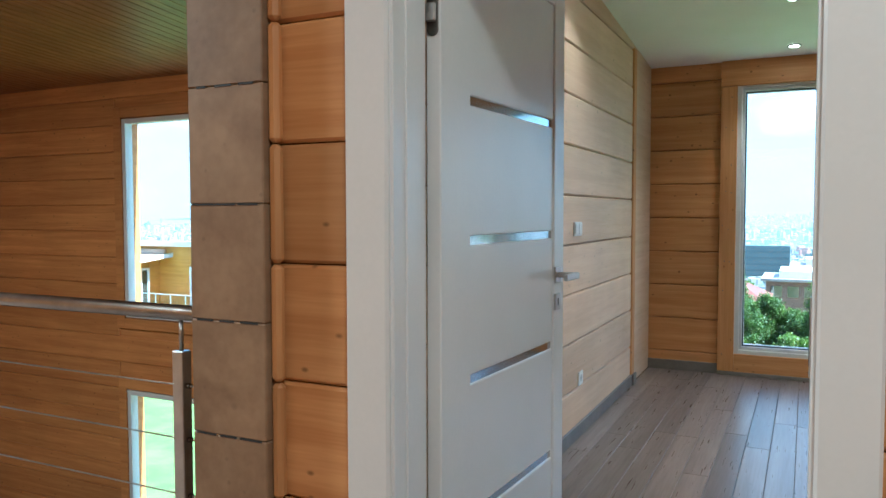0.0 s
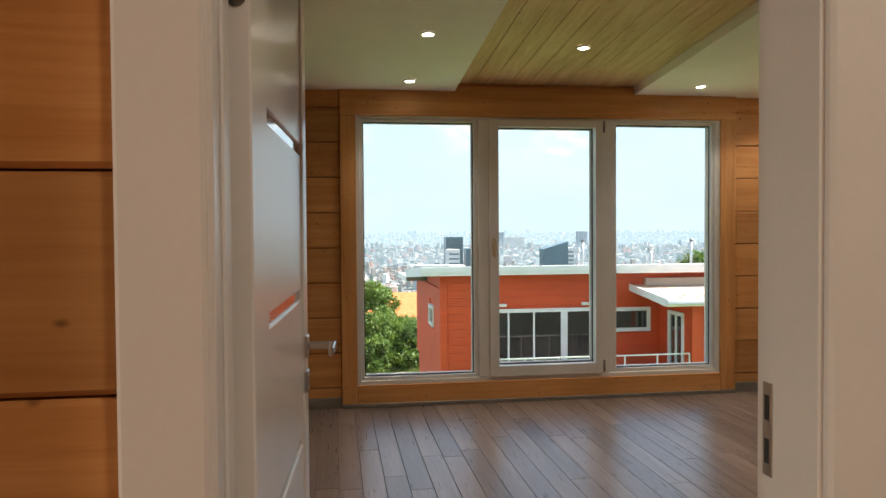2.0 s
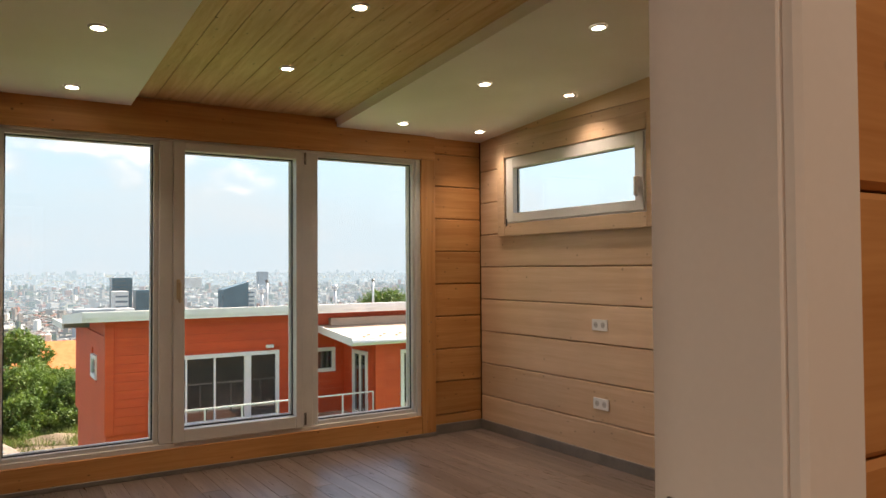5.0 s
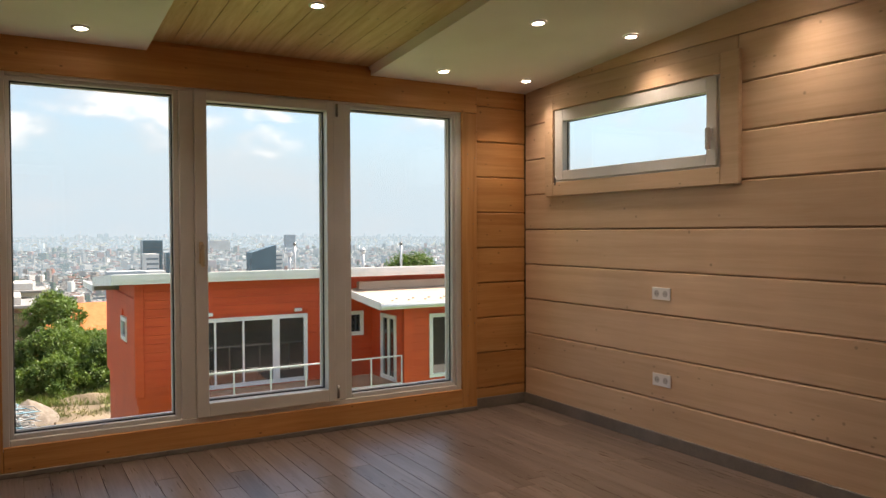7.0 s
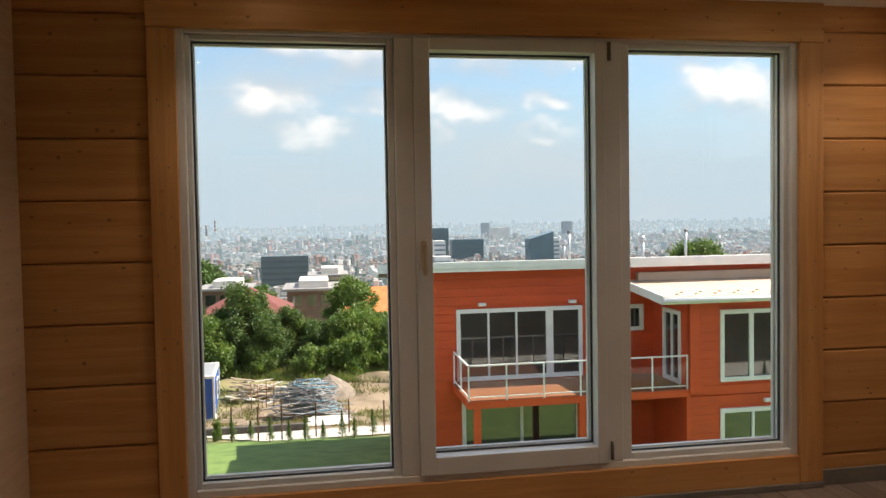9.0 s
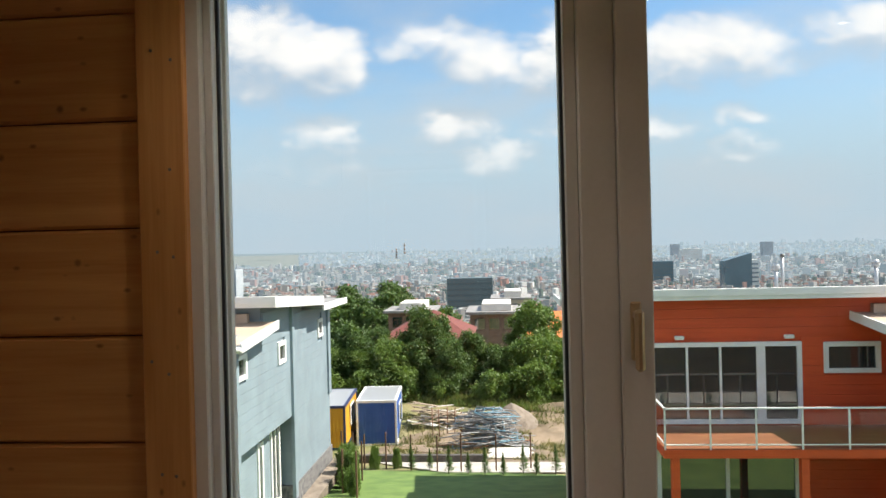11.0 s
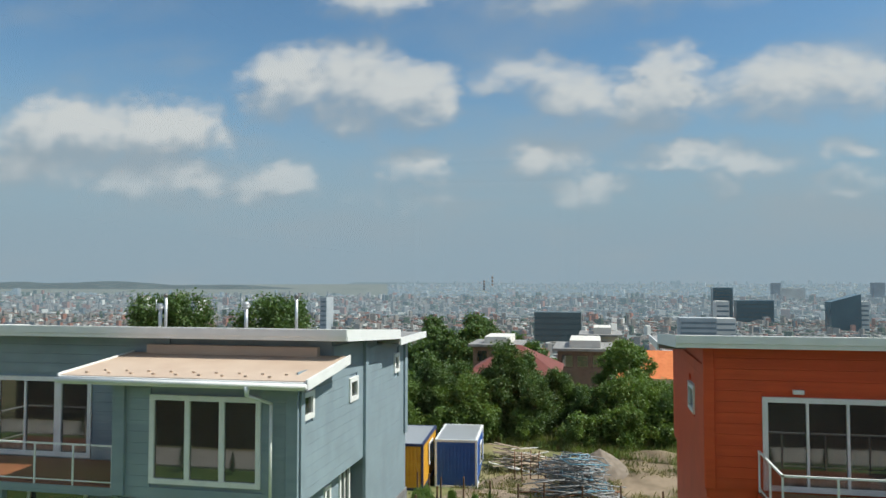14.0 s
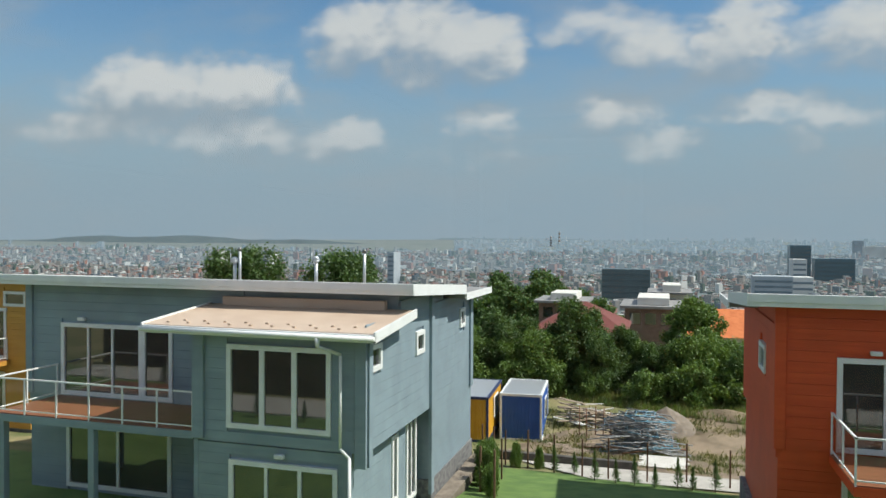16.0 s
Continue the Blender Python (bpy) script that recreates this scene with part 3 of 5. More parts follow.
strike = part("strike_plate", boxes((DX1 - JT - 0.0025, DX1 - JT + 0.001, -4.90, -4.875, 1.0, 1.15), bevel=0.001), steel, door_frame, "steel strike plate")
part("slot", boxes((DX1 - JT - 0.0035, DX1 - JT, -4.893, -4.882, 1.02, 1.06), (DX1 - JT - 0.0035, DX1 - JT, -4.893, -4.882, 1.09, 1.13)), rubber, strike)

door_1 = tagged(thing("door_1", "open white panel door with narrow glass strips", "door"), kind="structure")
LX0, LX1, LY0, LY1 = -0.389, -0.349, -4.83, -3.975
stripes = [1.601, 1.237, 0.869, 0.501, 0.135]
PY0, PY1 = -4.672, -4.062
part("stile", boxes((LX0, LX1, LY0, PY0, 0.008, 2.06), bevel=0.003), white_paint, door_1)
part("stile", boxes((LX0, LX1, PY1, LY1, 0.008, 2.06), bevel=0.003), white_paint, door_1)
part("top_rail", boxes((LX0, LX1, PY0 + 0.001, PY1 - 0.001, 1.985, 2.06), bevel=0.003), white_paint, door_1)
edges = [1.985] + [e for s in stripes for e in (s + 0.0125, s - 0.0125)] + [0.008]
for top, low in zip(edges[::2], edges[1::2]):
    part("panel", boxes((LX0 + 0.006, LX1 - 0.006, PY0 + 0.001, PY1 - 0.001, low, top), bevel=0.003), white_paint, door_1)
strip_glass = surface("frosted_mirror_strip", (0.42, 0.42, 0.43), (0.5, 0.5, 0.5), 5, 0.08, 60, 0.0, 0.9)
for s in stripes:
    part("glass_strip", boxes((LX0 + 0.012, LX1 - 0.012, PY0 + 0.002, PY1 - 0.002, s - 0.0123, s + 0.0123)), strip_glass, door_1, "satin glass strip")
for hz in (1.79, 0.28):
    plate = bmesh.new()
    box(plate, LX0 + 0.004, LX1 - 0.006, LY0 - 0.003, LY0 + 0.001, hz - 0.042, hz + 0.042)
    for e in (-0.042, 0.042):
        tube(plate, (-0.37, LY0 - 0.003, hz + e), (-0.37, LY0 + 0.001, hz + e), 0.0155, 16)
    hg = part("hinge", plate, dark_steel, door_1, "concealed steel hinge")
    part("hinge_arm", boxes((-0.384, -0.358, LY0 - 0.016, LY0 - 0.003, hz - 0.024, hz + 0.02), bevel=0.003), steel, hg)
lk = part("lock_plate", boxes((LX0 + 0.008, LX1 - 0.008, LY1, LY1 + 0.003, 0.93, 1.16), bevel=0.001), steel, door_1)
for side in (1, -1):
    x0 = LX1 if side > 0 else LX0
    s = (lambda a, b: (x0 + a, x0 + b)) if side > 0 else (lambda a, b: (x0 - b, x0 - a))
    rose = part("rose", boxes((*s(0, 0.008), -4.068, -4.018, 1.075, 1.13), bevel=0.002), steel, door_1)
    part("lever", boxes((*s(0.008, 0.064), -4.053, -4.033, 1.094, 1.112), (*s(0.064, 0.078), -4.15, -4.033, 1.092, 1.113), bevel=0.003), steel, rose, "square steel lever handle")
    part("escutcheon", boxes((*s(0, 0.007), -4.068, -4.018, 0.985, 1.04), bevel=0.002), steel, door_1)
    part("keyhole", boxes((*s(0.007, 0.0078), -4.047, -4.039, 1.0, 1.025)), rubber, door_1)
hinge = Matrix.Translation((LX0 + 0.02, LY0, 0))
door_1.matrix_world = hinge @ pose(0, 0, 0, 0, 0, -3.2) @ hinge.inverted()

# ---- spotlights ----
spots = []
spot0 = None
for sx, sy, up in ((0.34, -0.37, 0), (0.35, -1.40, 0), (0.37, -2.42, 0), (-0.35, -2.42, 0), (1.475, -1.02, 0.07), (1.485, -2.03, 0.07), (1.50, -3.03, 0.07),
                   (2.655, -0.39, 0), (3.37, -0.40, 0), (2.675, -1.45, 0), (3.375, -1.49, 0), (2.68, -2.5, 0), (3.38, -2.55, 0)):
    m = pose(sx, sy, ceil_z(sy) + up, -math.degrees(math.atan(SLOPE)))
    if spot0 is None:
        spot0 = thing("ceiling_spotlight", "round recessed spotlight with a brushed ring, lit", "ceiling light", "recessed spotlights")
        bm = bmesh.new()
        ring = []
        for r, z in ((0.034, -0.002), (0.036, -0.0105), (0.046, -0.0105), (0.05, -0.001)):
            ring.append([bm.verts.new((r * math.cos(a), r * math.sin(a), z)) for a in (2 * math.pi * i / 24 for i in range(24))])
        for a, b in zip(ring, ring[1:]):
            for i in range(24):
                bm.faces.new((a[i], a[(i + 1) % 24], b[(i + 1) % 24], b[i])).smooth = True
        part("ring", bm, steel, spot0)
        bm = bmesh.new()
        bmesh.ops.create_circle(bm, cap_ends=True, segments=24, radius=0.0355, matrix=Matrix.Translation((0, 0, -0.006)) @ pose(0, 0, 0, 180))
        part("diffuser", bm, lamp_glow, spot0, "glowing warm white lens")
        spot0.matrix_world = m
    else:
        copy_thing(spot0, m)
    ld = bpy.data.lights.new("spotlight_beam", "AREA")
    ld.shape, ld.size, ld.energy, ld.color = "DISK", 0.066, 0.6, (1.0, 0.87, 0.72)
    ld.spread = radians(105)
    lo = new("spotlight_beam", ld)
    lo.matrix_world = m @ Matrix.Translation((0, 0, -0.012))

# ---- sockets and switches ----
socket_hole = surface("socket_hole", (0.03, 0.03, 0.03), (0.06, 0.06, 0.06), 10, 0.6)


def socket(m, gangs=2):
    ob = thing("wall_socket", "white double power socket on the log wall" if gangs == 2 else "white single power socket on the log wall", "socket", "power sockets")
    w = 0.071 * gangs + 0.01
    part("plate", boxes((-w / 2, w / 2, -0.009, 0, -0.04, 0.04), bevel=0.002), white_paint, ob)
    for g in range(gangs):
        cx = (g - (gangs - 1) / 2) * 0.071
        bm = bmesh.new()
        tube(bm, (cx, -0.0094, 0), (cx, -0.004, 0), 0.021, 20)
        face = part("well", bm, surface("socket_well", (0.45, 0.45, 0.45), (0.5, 0.5, 0.5), 10, 0.5), ob)
        part("contact_hole", tube(tube(bmesh.new(), (cx - 0.0095, -0.0098, 0), (cx - 0.0095, -0.006, 0), 0.003, 8), (cx + 0.0095, -0.0098, 0), (cx + 0.0095, -0.006, 0), 0.003, 8), socket_hole, face)
    ob.matrix_world = m
    return ob


socket(pose(WX1 - 0.001, -1.53, 0.985, 0, 0, -90))
socket(pose(WX1 - 0.001, -1.535, 0.427, 0, 0, -90))
socket(pose(WX0 + 0.001, -2.2, 0.34, 0, 0, 90), 1)
switch = thing("light_switch", "white double rocker light switch on the log wall", "switch")
part("plate", boxes((-0.075, 0.075, -0.009, 0, -0.04, 0.04), bevel=0.002), upvc, switch)
part("rocker", boxes((-0.066, -0.003, -0.014, -0.008, -0.03, 0.03), bevel=0.002), upvc, switch)
part("rocker", boxes((0.003, 0.066, -0.014, -0.008, -0.03, 0.03), bevel=0.002), upvc, switch)
switch.matrix_world = pose(WX0 + 0.001, -2.28, 1.215, 0, 0, 90)

# ---- gallery and stair void ----
VX0, VY = -9.0, -0.9
hw = [(-5.95, -4.91), (-4.83, -3.8)]
wall_hall = structure("wall_hall", boxes((VX0 - 0.2, hw[0][0], VY + 0.02, VY + 0.2, -3.2, 3.2), (hw[1][1], WX0 - 0.2, VY + 0.02, VY + 0.2, -3.2, 3.2),
                                         (hw[0][0], hw[1][1], VY + 0.02, VY + 0.2, 2.28, 3.2), (hw[0][0], hw[1][1], VY + 0.02, VY + 0.2, -0.55, 0.22), (hw[0][0], hw[1][1], VY + 0.02, VY + 0.2, -3.2, -2.4),
                                         ), hall_log, "stained log wall of the stair hall")
JV = [-3.03 + 0.2765 * k for k in range(24)]
logs(wall_hall, [(VX0, WX0 - 0.2)], 0, VY, VY + 0.03, hall_log, JV, -3.0, 2.7, [(hw[0][0] - 0.12, hw[1][1] + 0.12, 0.1, 2.4), (hw[0][0] - 0.12, hw[1][1] + 0.12, -2.5, -0.43)])
for z0, z1 in ((0.22, 2.28), (-2.4, -0.55)):
    w = tagged(thing("window_3", "white plastic window in a stained log wall", "window"), kind="structure")
    part("surround", frame_ring((hw[0][0] - 0.12, hw[1][1] + 0.12, z0 - 0.12, z1 + 0.12), (hw[0][0] - 0.01, hw[1][1] + 0.01, z0 - 0.01, z1 + 0.01), VY - 0.02, VY + 0.02), hall_log, w)
    part("frame", frame_ring((hw[0][0], hw[1][1], z0, z1), (hw[0][0] + 0.05, hw[1][1] - 0.05, z0 + 0.05, z1 - 0.05), VY - 0.015, VY + 0.08), upvc, w)
    part("mullion", boxes((-4.915, -4.825, VY - 0.015, VY + 0.08, z0 + 0.05, z1 - 0.05), bevel=0.003), upvc, w)
    for a, b in ((hw[0][0] + 0.05, -4.915), (-4.825, hw[1][1] - 0.05)):
        p = part("pane", boxes((a, b, VY + 0.03, VY + 0.034, z0 + 0.05, z1 - 0.05)), glass, w)
        p.visible_shadow = False
wall_hall_w = structure("wall_hall_west", boxes((VX0 - 0.2, VX0, -8.7, VY, -3.2, 3.4)), hall_log, "stained log wall")
structure("wall_hall_south", boxes((VX0 - 0.2, 4.0, -8.8, -8.6, -3.2, 3.4)), log_x, "pine log wall behind the gallery")
structure("wall_hall_east", boxes((4.0, 4.2, -8.8, HY, -0.3, 3.4)), log_y, "pine log wall at the gallery's end")
structure("stair_hall_floor", boxes((VX0, WX0 - 0.2, -8.6, VY, -3.2, -3.0)), oak, "grey oak floor of the lower hall")
bm = bmesh.new()
x = VX0
while x < -0.95:
    z0, z1 = 2.67, 2.67 + 0.08 * (VY + 8.6)
    prism(bm, [(VY, z0), (-8.6, z1), (-8.6, z1 + 0.03), (VY, z0 + 0.03)], 0, x + 0.004, x + 0.096)
    x += 0.1
prism(bm, [(VY, z0 + 0.02), (-8.6, z1 + 0.02), (-8.6, z1 + 0.05), (VY, z0 + 0.05)], 0, VX0, -0.9)
structure("ceiling_hall", bm, hall_ceil, "dark stained slatted ceiling of the stair hall")
structure("roof_hall", boxes((VX0 - 0.2, 4.2, -8.8, HY, 3.38, 3.5), (VX0 - 0.2, WX0, HY, VY + 0.2, 3.3, 3.4)), plaster, "white plaster ceiling of the gallery")
rail = thing("balustrade", "steel balustrade with a round handrail and thin wires", "railing")
part("handrail", tube(bmesh.new(), (-8.9, -4.72, 1.0), (-0.93, -4.72, 1.0), 0.024, 14), steel, rail)
for k in range(7):
    x = -1.31 - 1.2 * k
    po = part("post", boxes((x - 0.022, x + 0.022, -4.74, -4.70, -0.2, 0.88), bevel=0.003), steel, rail)
    part("pin", tube(bmesh.new(), (x, -4.72, 0.88), (x, -4.72, 0.98), 0.007), steel, po)
    for cz in (0.77, 0.6, 0.42, 0.25):
        part("clamp", tube(bmesh.new(), (x + 0.022, -4.72, cz), (x + 0.035, -4.72, cz), 0.009), dark_steel, po)
for z in (0.08, 0.25, 0.42, 0.6, 0.77):
    part("wire", tube(bmesh.new(), (-8.9, -4.72, z), (-0.93, -4.72, z), 0.0028, 6), steel, rail)
# No fitting is seen; placed behind the viewpoint to suit the lit log ends.
hl = bpy.data.lights.new("unseen_gallery_light", "AREA")
hl.energy, hl.size, hl.color = 8, 0.5, (1.0, 0.86, 0.68)
new("unseen_gallery_light", hl).matrix_world = pose(1.2, -6.9, 3.3)
# Second lamp without a known fitting, added to brighten the stair hall.
h2 = hl.copy()
h2.energy = 31
new("unseen_gallery_light", h2).matrix_world = pose(-4.2, -5.9, 2.95)

# ---- outside: materials ----
def painted(name, a, b):
    return wood(name, 0, a, b, rough=0.55, grain=16, knots=0.15, rnd=0.03, bump=0.08)


red_paint, blue_paint, yellow_paint = painted("red_stain", (0.66, 0.09, 0.02), (0.56, 0.063, 0.014)), painted("blue_grey_paint", (0.25, 0.32, 0.36), (0.205, 0.265, 0.305)), painted("yellow_stain", (0.62, 0.33, 0.06), (0.50, 0.24, 0.04))
ext_white = surface("white_exterior_paint", (0.70, 0.71, 0.70), (0.78, 0.78, 0.77), 3, 0.5)
roof_tan = surface("beige_roof_sheet", (0.50, 0.37, 0.28), (0.57, 0.44, 0.34), 1.2, 0.55, 30, 0.05)
roof_grey = surface("grey_roof_sheet", (0.22, 0.21, 0.20), (0.30, 0.29, 0.28), 1.2, 0.6)
deck_wood = wood("brown_deck", 0, (0.30, 0.12, 0.055), (0.2, 0.075, 0.035), rough=0.5, grain=14, knots=0.1)
dark_pane = surface("dark_window_glass", (0.02, 0.025, 0.024), (0.04, 0.046, 0.044), 0.9, 0.03, 40, 0.0)
dark_pane.node_tree.nodes["Principled BSDF"].inputs["IOR"].default_value = 2.1
stone = surface("grey_stone_plinth", (0.10, 0.10, 0.105), (0.24, 0.235, 0.23), 7, 0.85, 40, 0.6)
galv = surface("galvanised_pipe", (0.50, 0.51, 0.52), (0.62, 0.63, 0.63), 9, 0.4, 80, 0.03, 0.6)
grass_mat = surface("lawn_grass", (0.085, 0.15, 0.036), (0.14, 0.22, 0.054), 1.5, 0.9, 90, 0.8)
meadow = surface("rough_meadow", (0.10, 0.125, 0.04), (0.26, 0.22, 0.11), 0.5, 0.95, 9, 0.8)
dirt = surface("bare_sandy_earth", (0.13, 0.095, 0.06), (0.27, 0.205, 0.14), 0.9, 0.95, 12, 0.8)
concrete = surface("pale_concrete", (0.40, 0.37, 0.33), (0.50, 0.47, 0.42), 1.5, 0.85, 30, 0.2)
leaf_a = leafy("tree_leaves", (0.048, 0.095, 0.027), (0.098, 0.165, 0.042))
leaf_b = leafy("light_leaves", (0.075, 0.14, 0.032), (0.155, 0.235, 0.052))
bark = surface("grey_brown_bark", (0.08, 0.06, 0.045), (0.15, 0.115, 0.085), 6, 0.9)
terracotta, dark_red_tile = surface("orange_roof_tiles", (0.50, 0.13, 0.035), (0.62, 0.19, 0.06), 2.5, 0.8, 20, 0.4), surface("dark_red_roof_tiles", (0.13, 0.036, 0.03), (0.19, 0.055, 0.043), 2.5, 0.8, 20, 0.4)
render_white, brown_wall = surface("pale_render", (0.60, 0.57, 0.52), (0.68, 0.66, 0.61), 1, 0.85), surface("brown_brick_wall", (0.16, 0.10, 0.075), (0.22, 0.15, 0.11), 2, 0.85)


def ground_z(y):
    for (a, za), (b, zb) in zip(GROUND, GROUND[1:]):
        if y <= b:
            return za + (zb - za) * max(0.0, (y - a) / (b - a))
    return GROUND[-1][1]


GROUND = [(-60, -6.9), (22, -6.9), (40, -9.65), (47, -8.7), (56, -8.9), (120, -24), (700, -75), (2200, -70), (4900, -22)]


def ground_patch(name, mat, outline, lift, label, rows=1.0):
    """A sheet that lies on the ground, cut in strips across y so that it follows the fall. outline: y, x0, x1."""
    bm = bmesh.new()
    strips = []
    for (y0, a0, b0), (y1, a1, b1) in zip(outline, outline[1:]):
        n = max(1, int((y1 - y0) / rows))
        for k in range(n):
            t = k / n
            strips.append((y0 + (y1 - y0) * t, a0 + (a1 - a0) * t, b0 + (b1 - b0) * t))
    strips.append(outline[-1])
    last = None
    for y, a, b in strips:
        row = [bm.verts.new((a + (b - a) * i / 6, y, ground_z(y) + lift)) for i in range(7)]
        if last:
            for i in range(6):
                bm.faces.new((last[i], last[i + 1], row[i + 1], row[i])).smooth = True
        last = row
    return structure(name, bm, mat, label)


earth = ground_patch("ground", meadow, [(-60, -400, 400), (21, -400, 400), (22, -400, 400), (40, -500, 500), (47, -500, 500), (56, -500, 500), (120, -600, 600), (700, -1500, 1500), (2200, -3200, 3200), (4900, -4900, 4900)], 0, "meadow that falls away to the city plain", 3000)
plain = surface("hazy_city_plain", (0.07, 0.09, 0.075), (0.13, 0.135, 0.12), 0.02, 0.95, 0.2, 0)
# Haze over the plain is painted in as a weak blue emission.
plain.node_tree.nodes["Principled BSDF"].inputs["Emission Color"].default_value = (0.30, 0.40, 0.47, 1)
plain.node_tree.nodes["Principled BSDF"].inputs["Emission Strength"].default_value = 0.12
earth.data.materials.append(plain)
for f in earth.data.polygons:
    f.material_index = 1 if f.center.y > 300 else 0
ground_patch("lawn", grass_mat, [(0.5, -40, 30), (16, -40, 30), (22, -40, 4.0), (24, -7, 4.6), (28.3, -6.6, 4.8), (29.9, -6.6, -2.5)], 0.03, "mown green lawn")
ground_patch("dirt_yard", dirt, [(32.6, -6.5, 7.5), (38, -6.6, 6.5), (41, -5.4, 5.6), (43.5, -2.4, 5.2), (45.2, 0.6, 4.6), (46.4, 2.2, 3.6)], 0.02, "bare earth of the building yard")
structure("terrace", boxes((-34, 30, 0.31, 3.4, -7.1, -6.78), bevel=0.02), concrete, "pale paved terrace below the windows")
ground_patch("pavement", concrete, [(29.2, -2.0, 12), (30.2, -3.2, 12), (32.3, -5.5, 12)], 0.06, "pale concrete path along the fence")


# ---- houses ----
def boards(bm, along, face, out, a, b, z0, z1, skip=(), pitch=0.277):
    """Horizontal boards on a wall's face with narrow joints; skip: openings as (a, b, low, high)."""
    n = round((z1 - z0) / pitch)
    for i in range(n):
        lo, hi = z0 + i * (z1 - z0) / n, z0 + (i + 1) * (z1 - z0) / n
        cuts = sorted((s[0], s[1]) for s in skip if s[2] < hi - 0.02 and s[3] > lo + 0.02 and s[1] > a and s[0] < b)
        edge, runs = a, []
        for s0, s1 in cuts:
            if s0 > edge:
                runs.append((edge, s0))
            edge = max(edge, s1)
        if edge < b:
            runs.append((edge, b))
        for r0, r1 in runs:
            f0, f1 = sorted((face, face + out))
            box(bm, *((r0, r1, f0, f1) if along == 0 else (f0, f1, r0, r1)), lo + 0.0025, hi - 0.0025)


def house_window(parent, along, face, out, a, b, z0, z1, splits=()):
    """White window set on a facade. splits: fractions of the width at which posts stand."""
    def dims(u0, u1, d0, d1, w0, w1):
        f0, f1 = sorted((face + out * d0, face + out * d1))
        return ((u0, u1, f0, f1) if along == 0 else (f0, f1, u0, u1)) + (w0, w1)
    w = 0.13
    win = part("window", boxes(dims(a, a + w, -0.05, 0.06, z0, z1), dims(b - w, b, -0.05, 0.06, z0, z1), dims(a + w, b - w, -0.05, 0.06, z0, z0 + w), dims(a + w, b - w, -0.05, 0.06, z1 - w, z1)), ext_white, parent, "white window frame")
    for s, ws in splits:
        c = a + (b - a) * s
        part("post", boxes(dims(c - ws, c + ws, -0.04, 0.05, z0 + w, z1 - w)), ext_white, win)
    edges = [a + w] + [a + (b - a) * s for s, _ in splits] + [b - w]
    for e0, e1 in zip(edges, edges[1:]):
        part("pane", boxes(dims(e0, e1, -0.02, 0.0, z0 + w, z1 - w)), dark_pane, win)


def house(m, paint, label, small=None):
    ob = thing("house", label, "house", "timber houses")
    G = -3.2
    w3 = (-6.75, -2.5, 0.02, 2.36)
    bayw = (1.02, 4.04, 0.14, 2.36)
    low3, lowb = (-6.6, -2.6, -3.0, -0.62), (1.05, 4.2, -3.0, -0.72)
    body = boxes((-8.06, 4.93, 2.56, 10.58, -0.25, 3.1), (0.05, 4.93, 0.06, 2.7, -0.25, 2.85), (-8.02, 4.5, 2.62, 10.5, G, -0.24), (0.08, 4.48, 0.12, 2.7, G, -0.24), (3.0, 4.93, 5.5, 10.56, G, -0.2))
    prism(body, [(2.56, 3.08), (7.0, 3.08), (7.0, 3.31), (2.56, 3.6)], 0, -8.05, 4.92)
    part("wall", body, paint, ob)
    bm = bmesh.new()
    boards(bm, 0, 2.56, -0.05, -8.1, 0, 0.0, 3.6, [w3] + ([small] if small else []))
    boards(bm, 0, 0.06, -0.05, 0.0, 4.98, -0.25, 2.8, [bayw])
    boards(bm, 1, 4.93, 0.05, 0.06, 5.3, -0.25, 3.0, [(0.25, 1.05, 1.75, 2.45), (3.9, 4.7, 1.65, 2.35)])
    boards(bm, 1, 4.93, 0.05, 5.55, 10.6, -2.6, 3.08, [(8.9, 9.6, 1.9, 2.6)])
    boards(bm, 1, 4.93, 0.05, 2.6, 5.3, 3.0, 3.4)
    boards(bm, 1, 0.05, -0.05, 0.1, 2.5, -0.25, 2.8, [(0.5, 1.7, 0.0, 2.3)])
    boards(bm, 1, -8.06, -0.05, 2.56, 10.6, -0.25, 3.08, [(4.6, 5.9, 1.5, 2.3)])
    boards(bm, 0, 2.62, -0.05, -8.06, 0, G, -0.25, [low3])
    boards(bm, 0, 0.12, -0.05, 0.06, 4.5, G, -0.3, [lowb])
    boards(bm, 1, 4.5, 0.05, 0.1, 5.3, G, -0.25, [(3.0, 3.5, -2.6, -0.6), (4.25, 5.2, -3.0, -0.4)])
    part("cladding", bm, paint, ob)
    # corner posts and log ends
    for c in ((-8.17, -7.9, 2.44, 2.62, 0, 3.6), (0.0, 0.34, -0.09, 0.1, -0.2, 2.8), (4.72, 5.03, -0.09, 0.0, -0.6, 2.8), (4.97, 5.07, 0.06, 0.3, -0.6, 2.7), (4.96, 5.08, 5.28, 5.55, -3.0, 3.4), (4.96, 5.06, 10.3, 10.66, -0.5, 3.06), (-0.05, 0.1, 0.06, 0.3, -3.1, 0), (4.42, 4.62, -0.02, 0.1, G, -0.25)):
        part("corner_post", boxes(c, bevel=0.01), paint, ob)
    house_window(ob, 0, 2.52, -1, *w3, splits=((0.25, 0.03), (0.47, 0.03), (0.735, 0.12)))
    if small:
        house_window(ob, 0, 2.52, -1, *small)
    house_window(ob, 0, 0.02, -1, *bayw, splits=((0.345, 0.07), (0.655, 0.07)))
    house_window(ob, 0, 2.58, -1, *low3, splits=((0.5, 0.05),))
    house_window(ob, 0, 0.08, -1, *lowb, splits=((0.35, 0.04), (0.66, 0.05)))
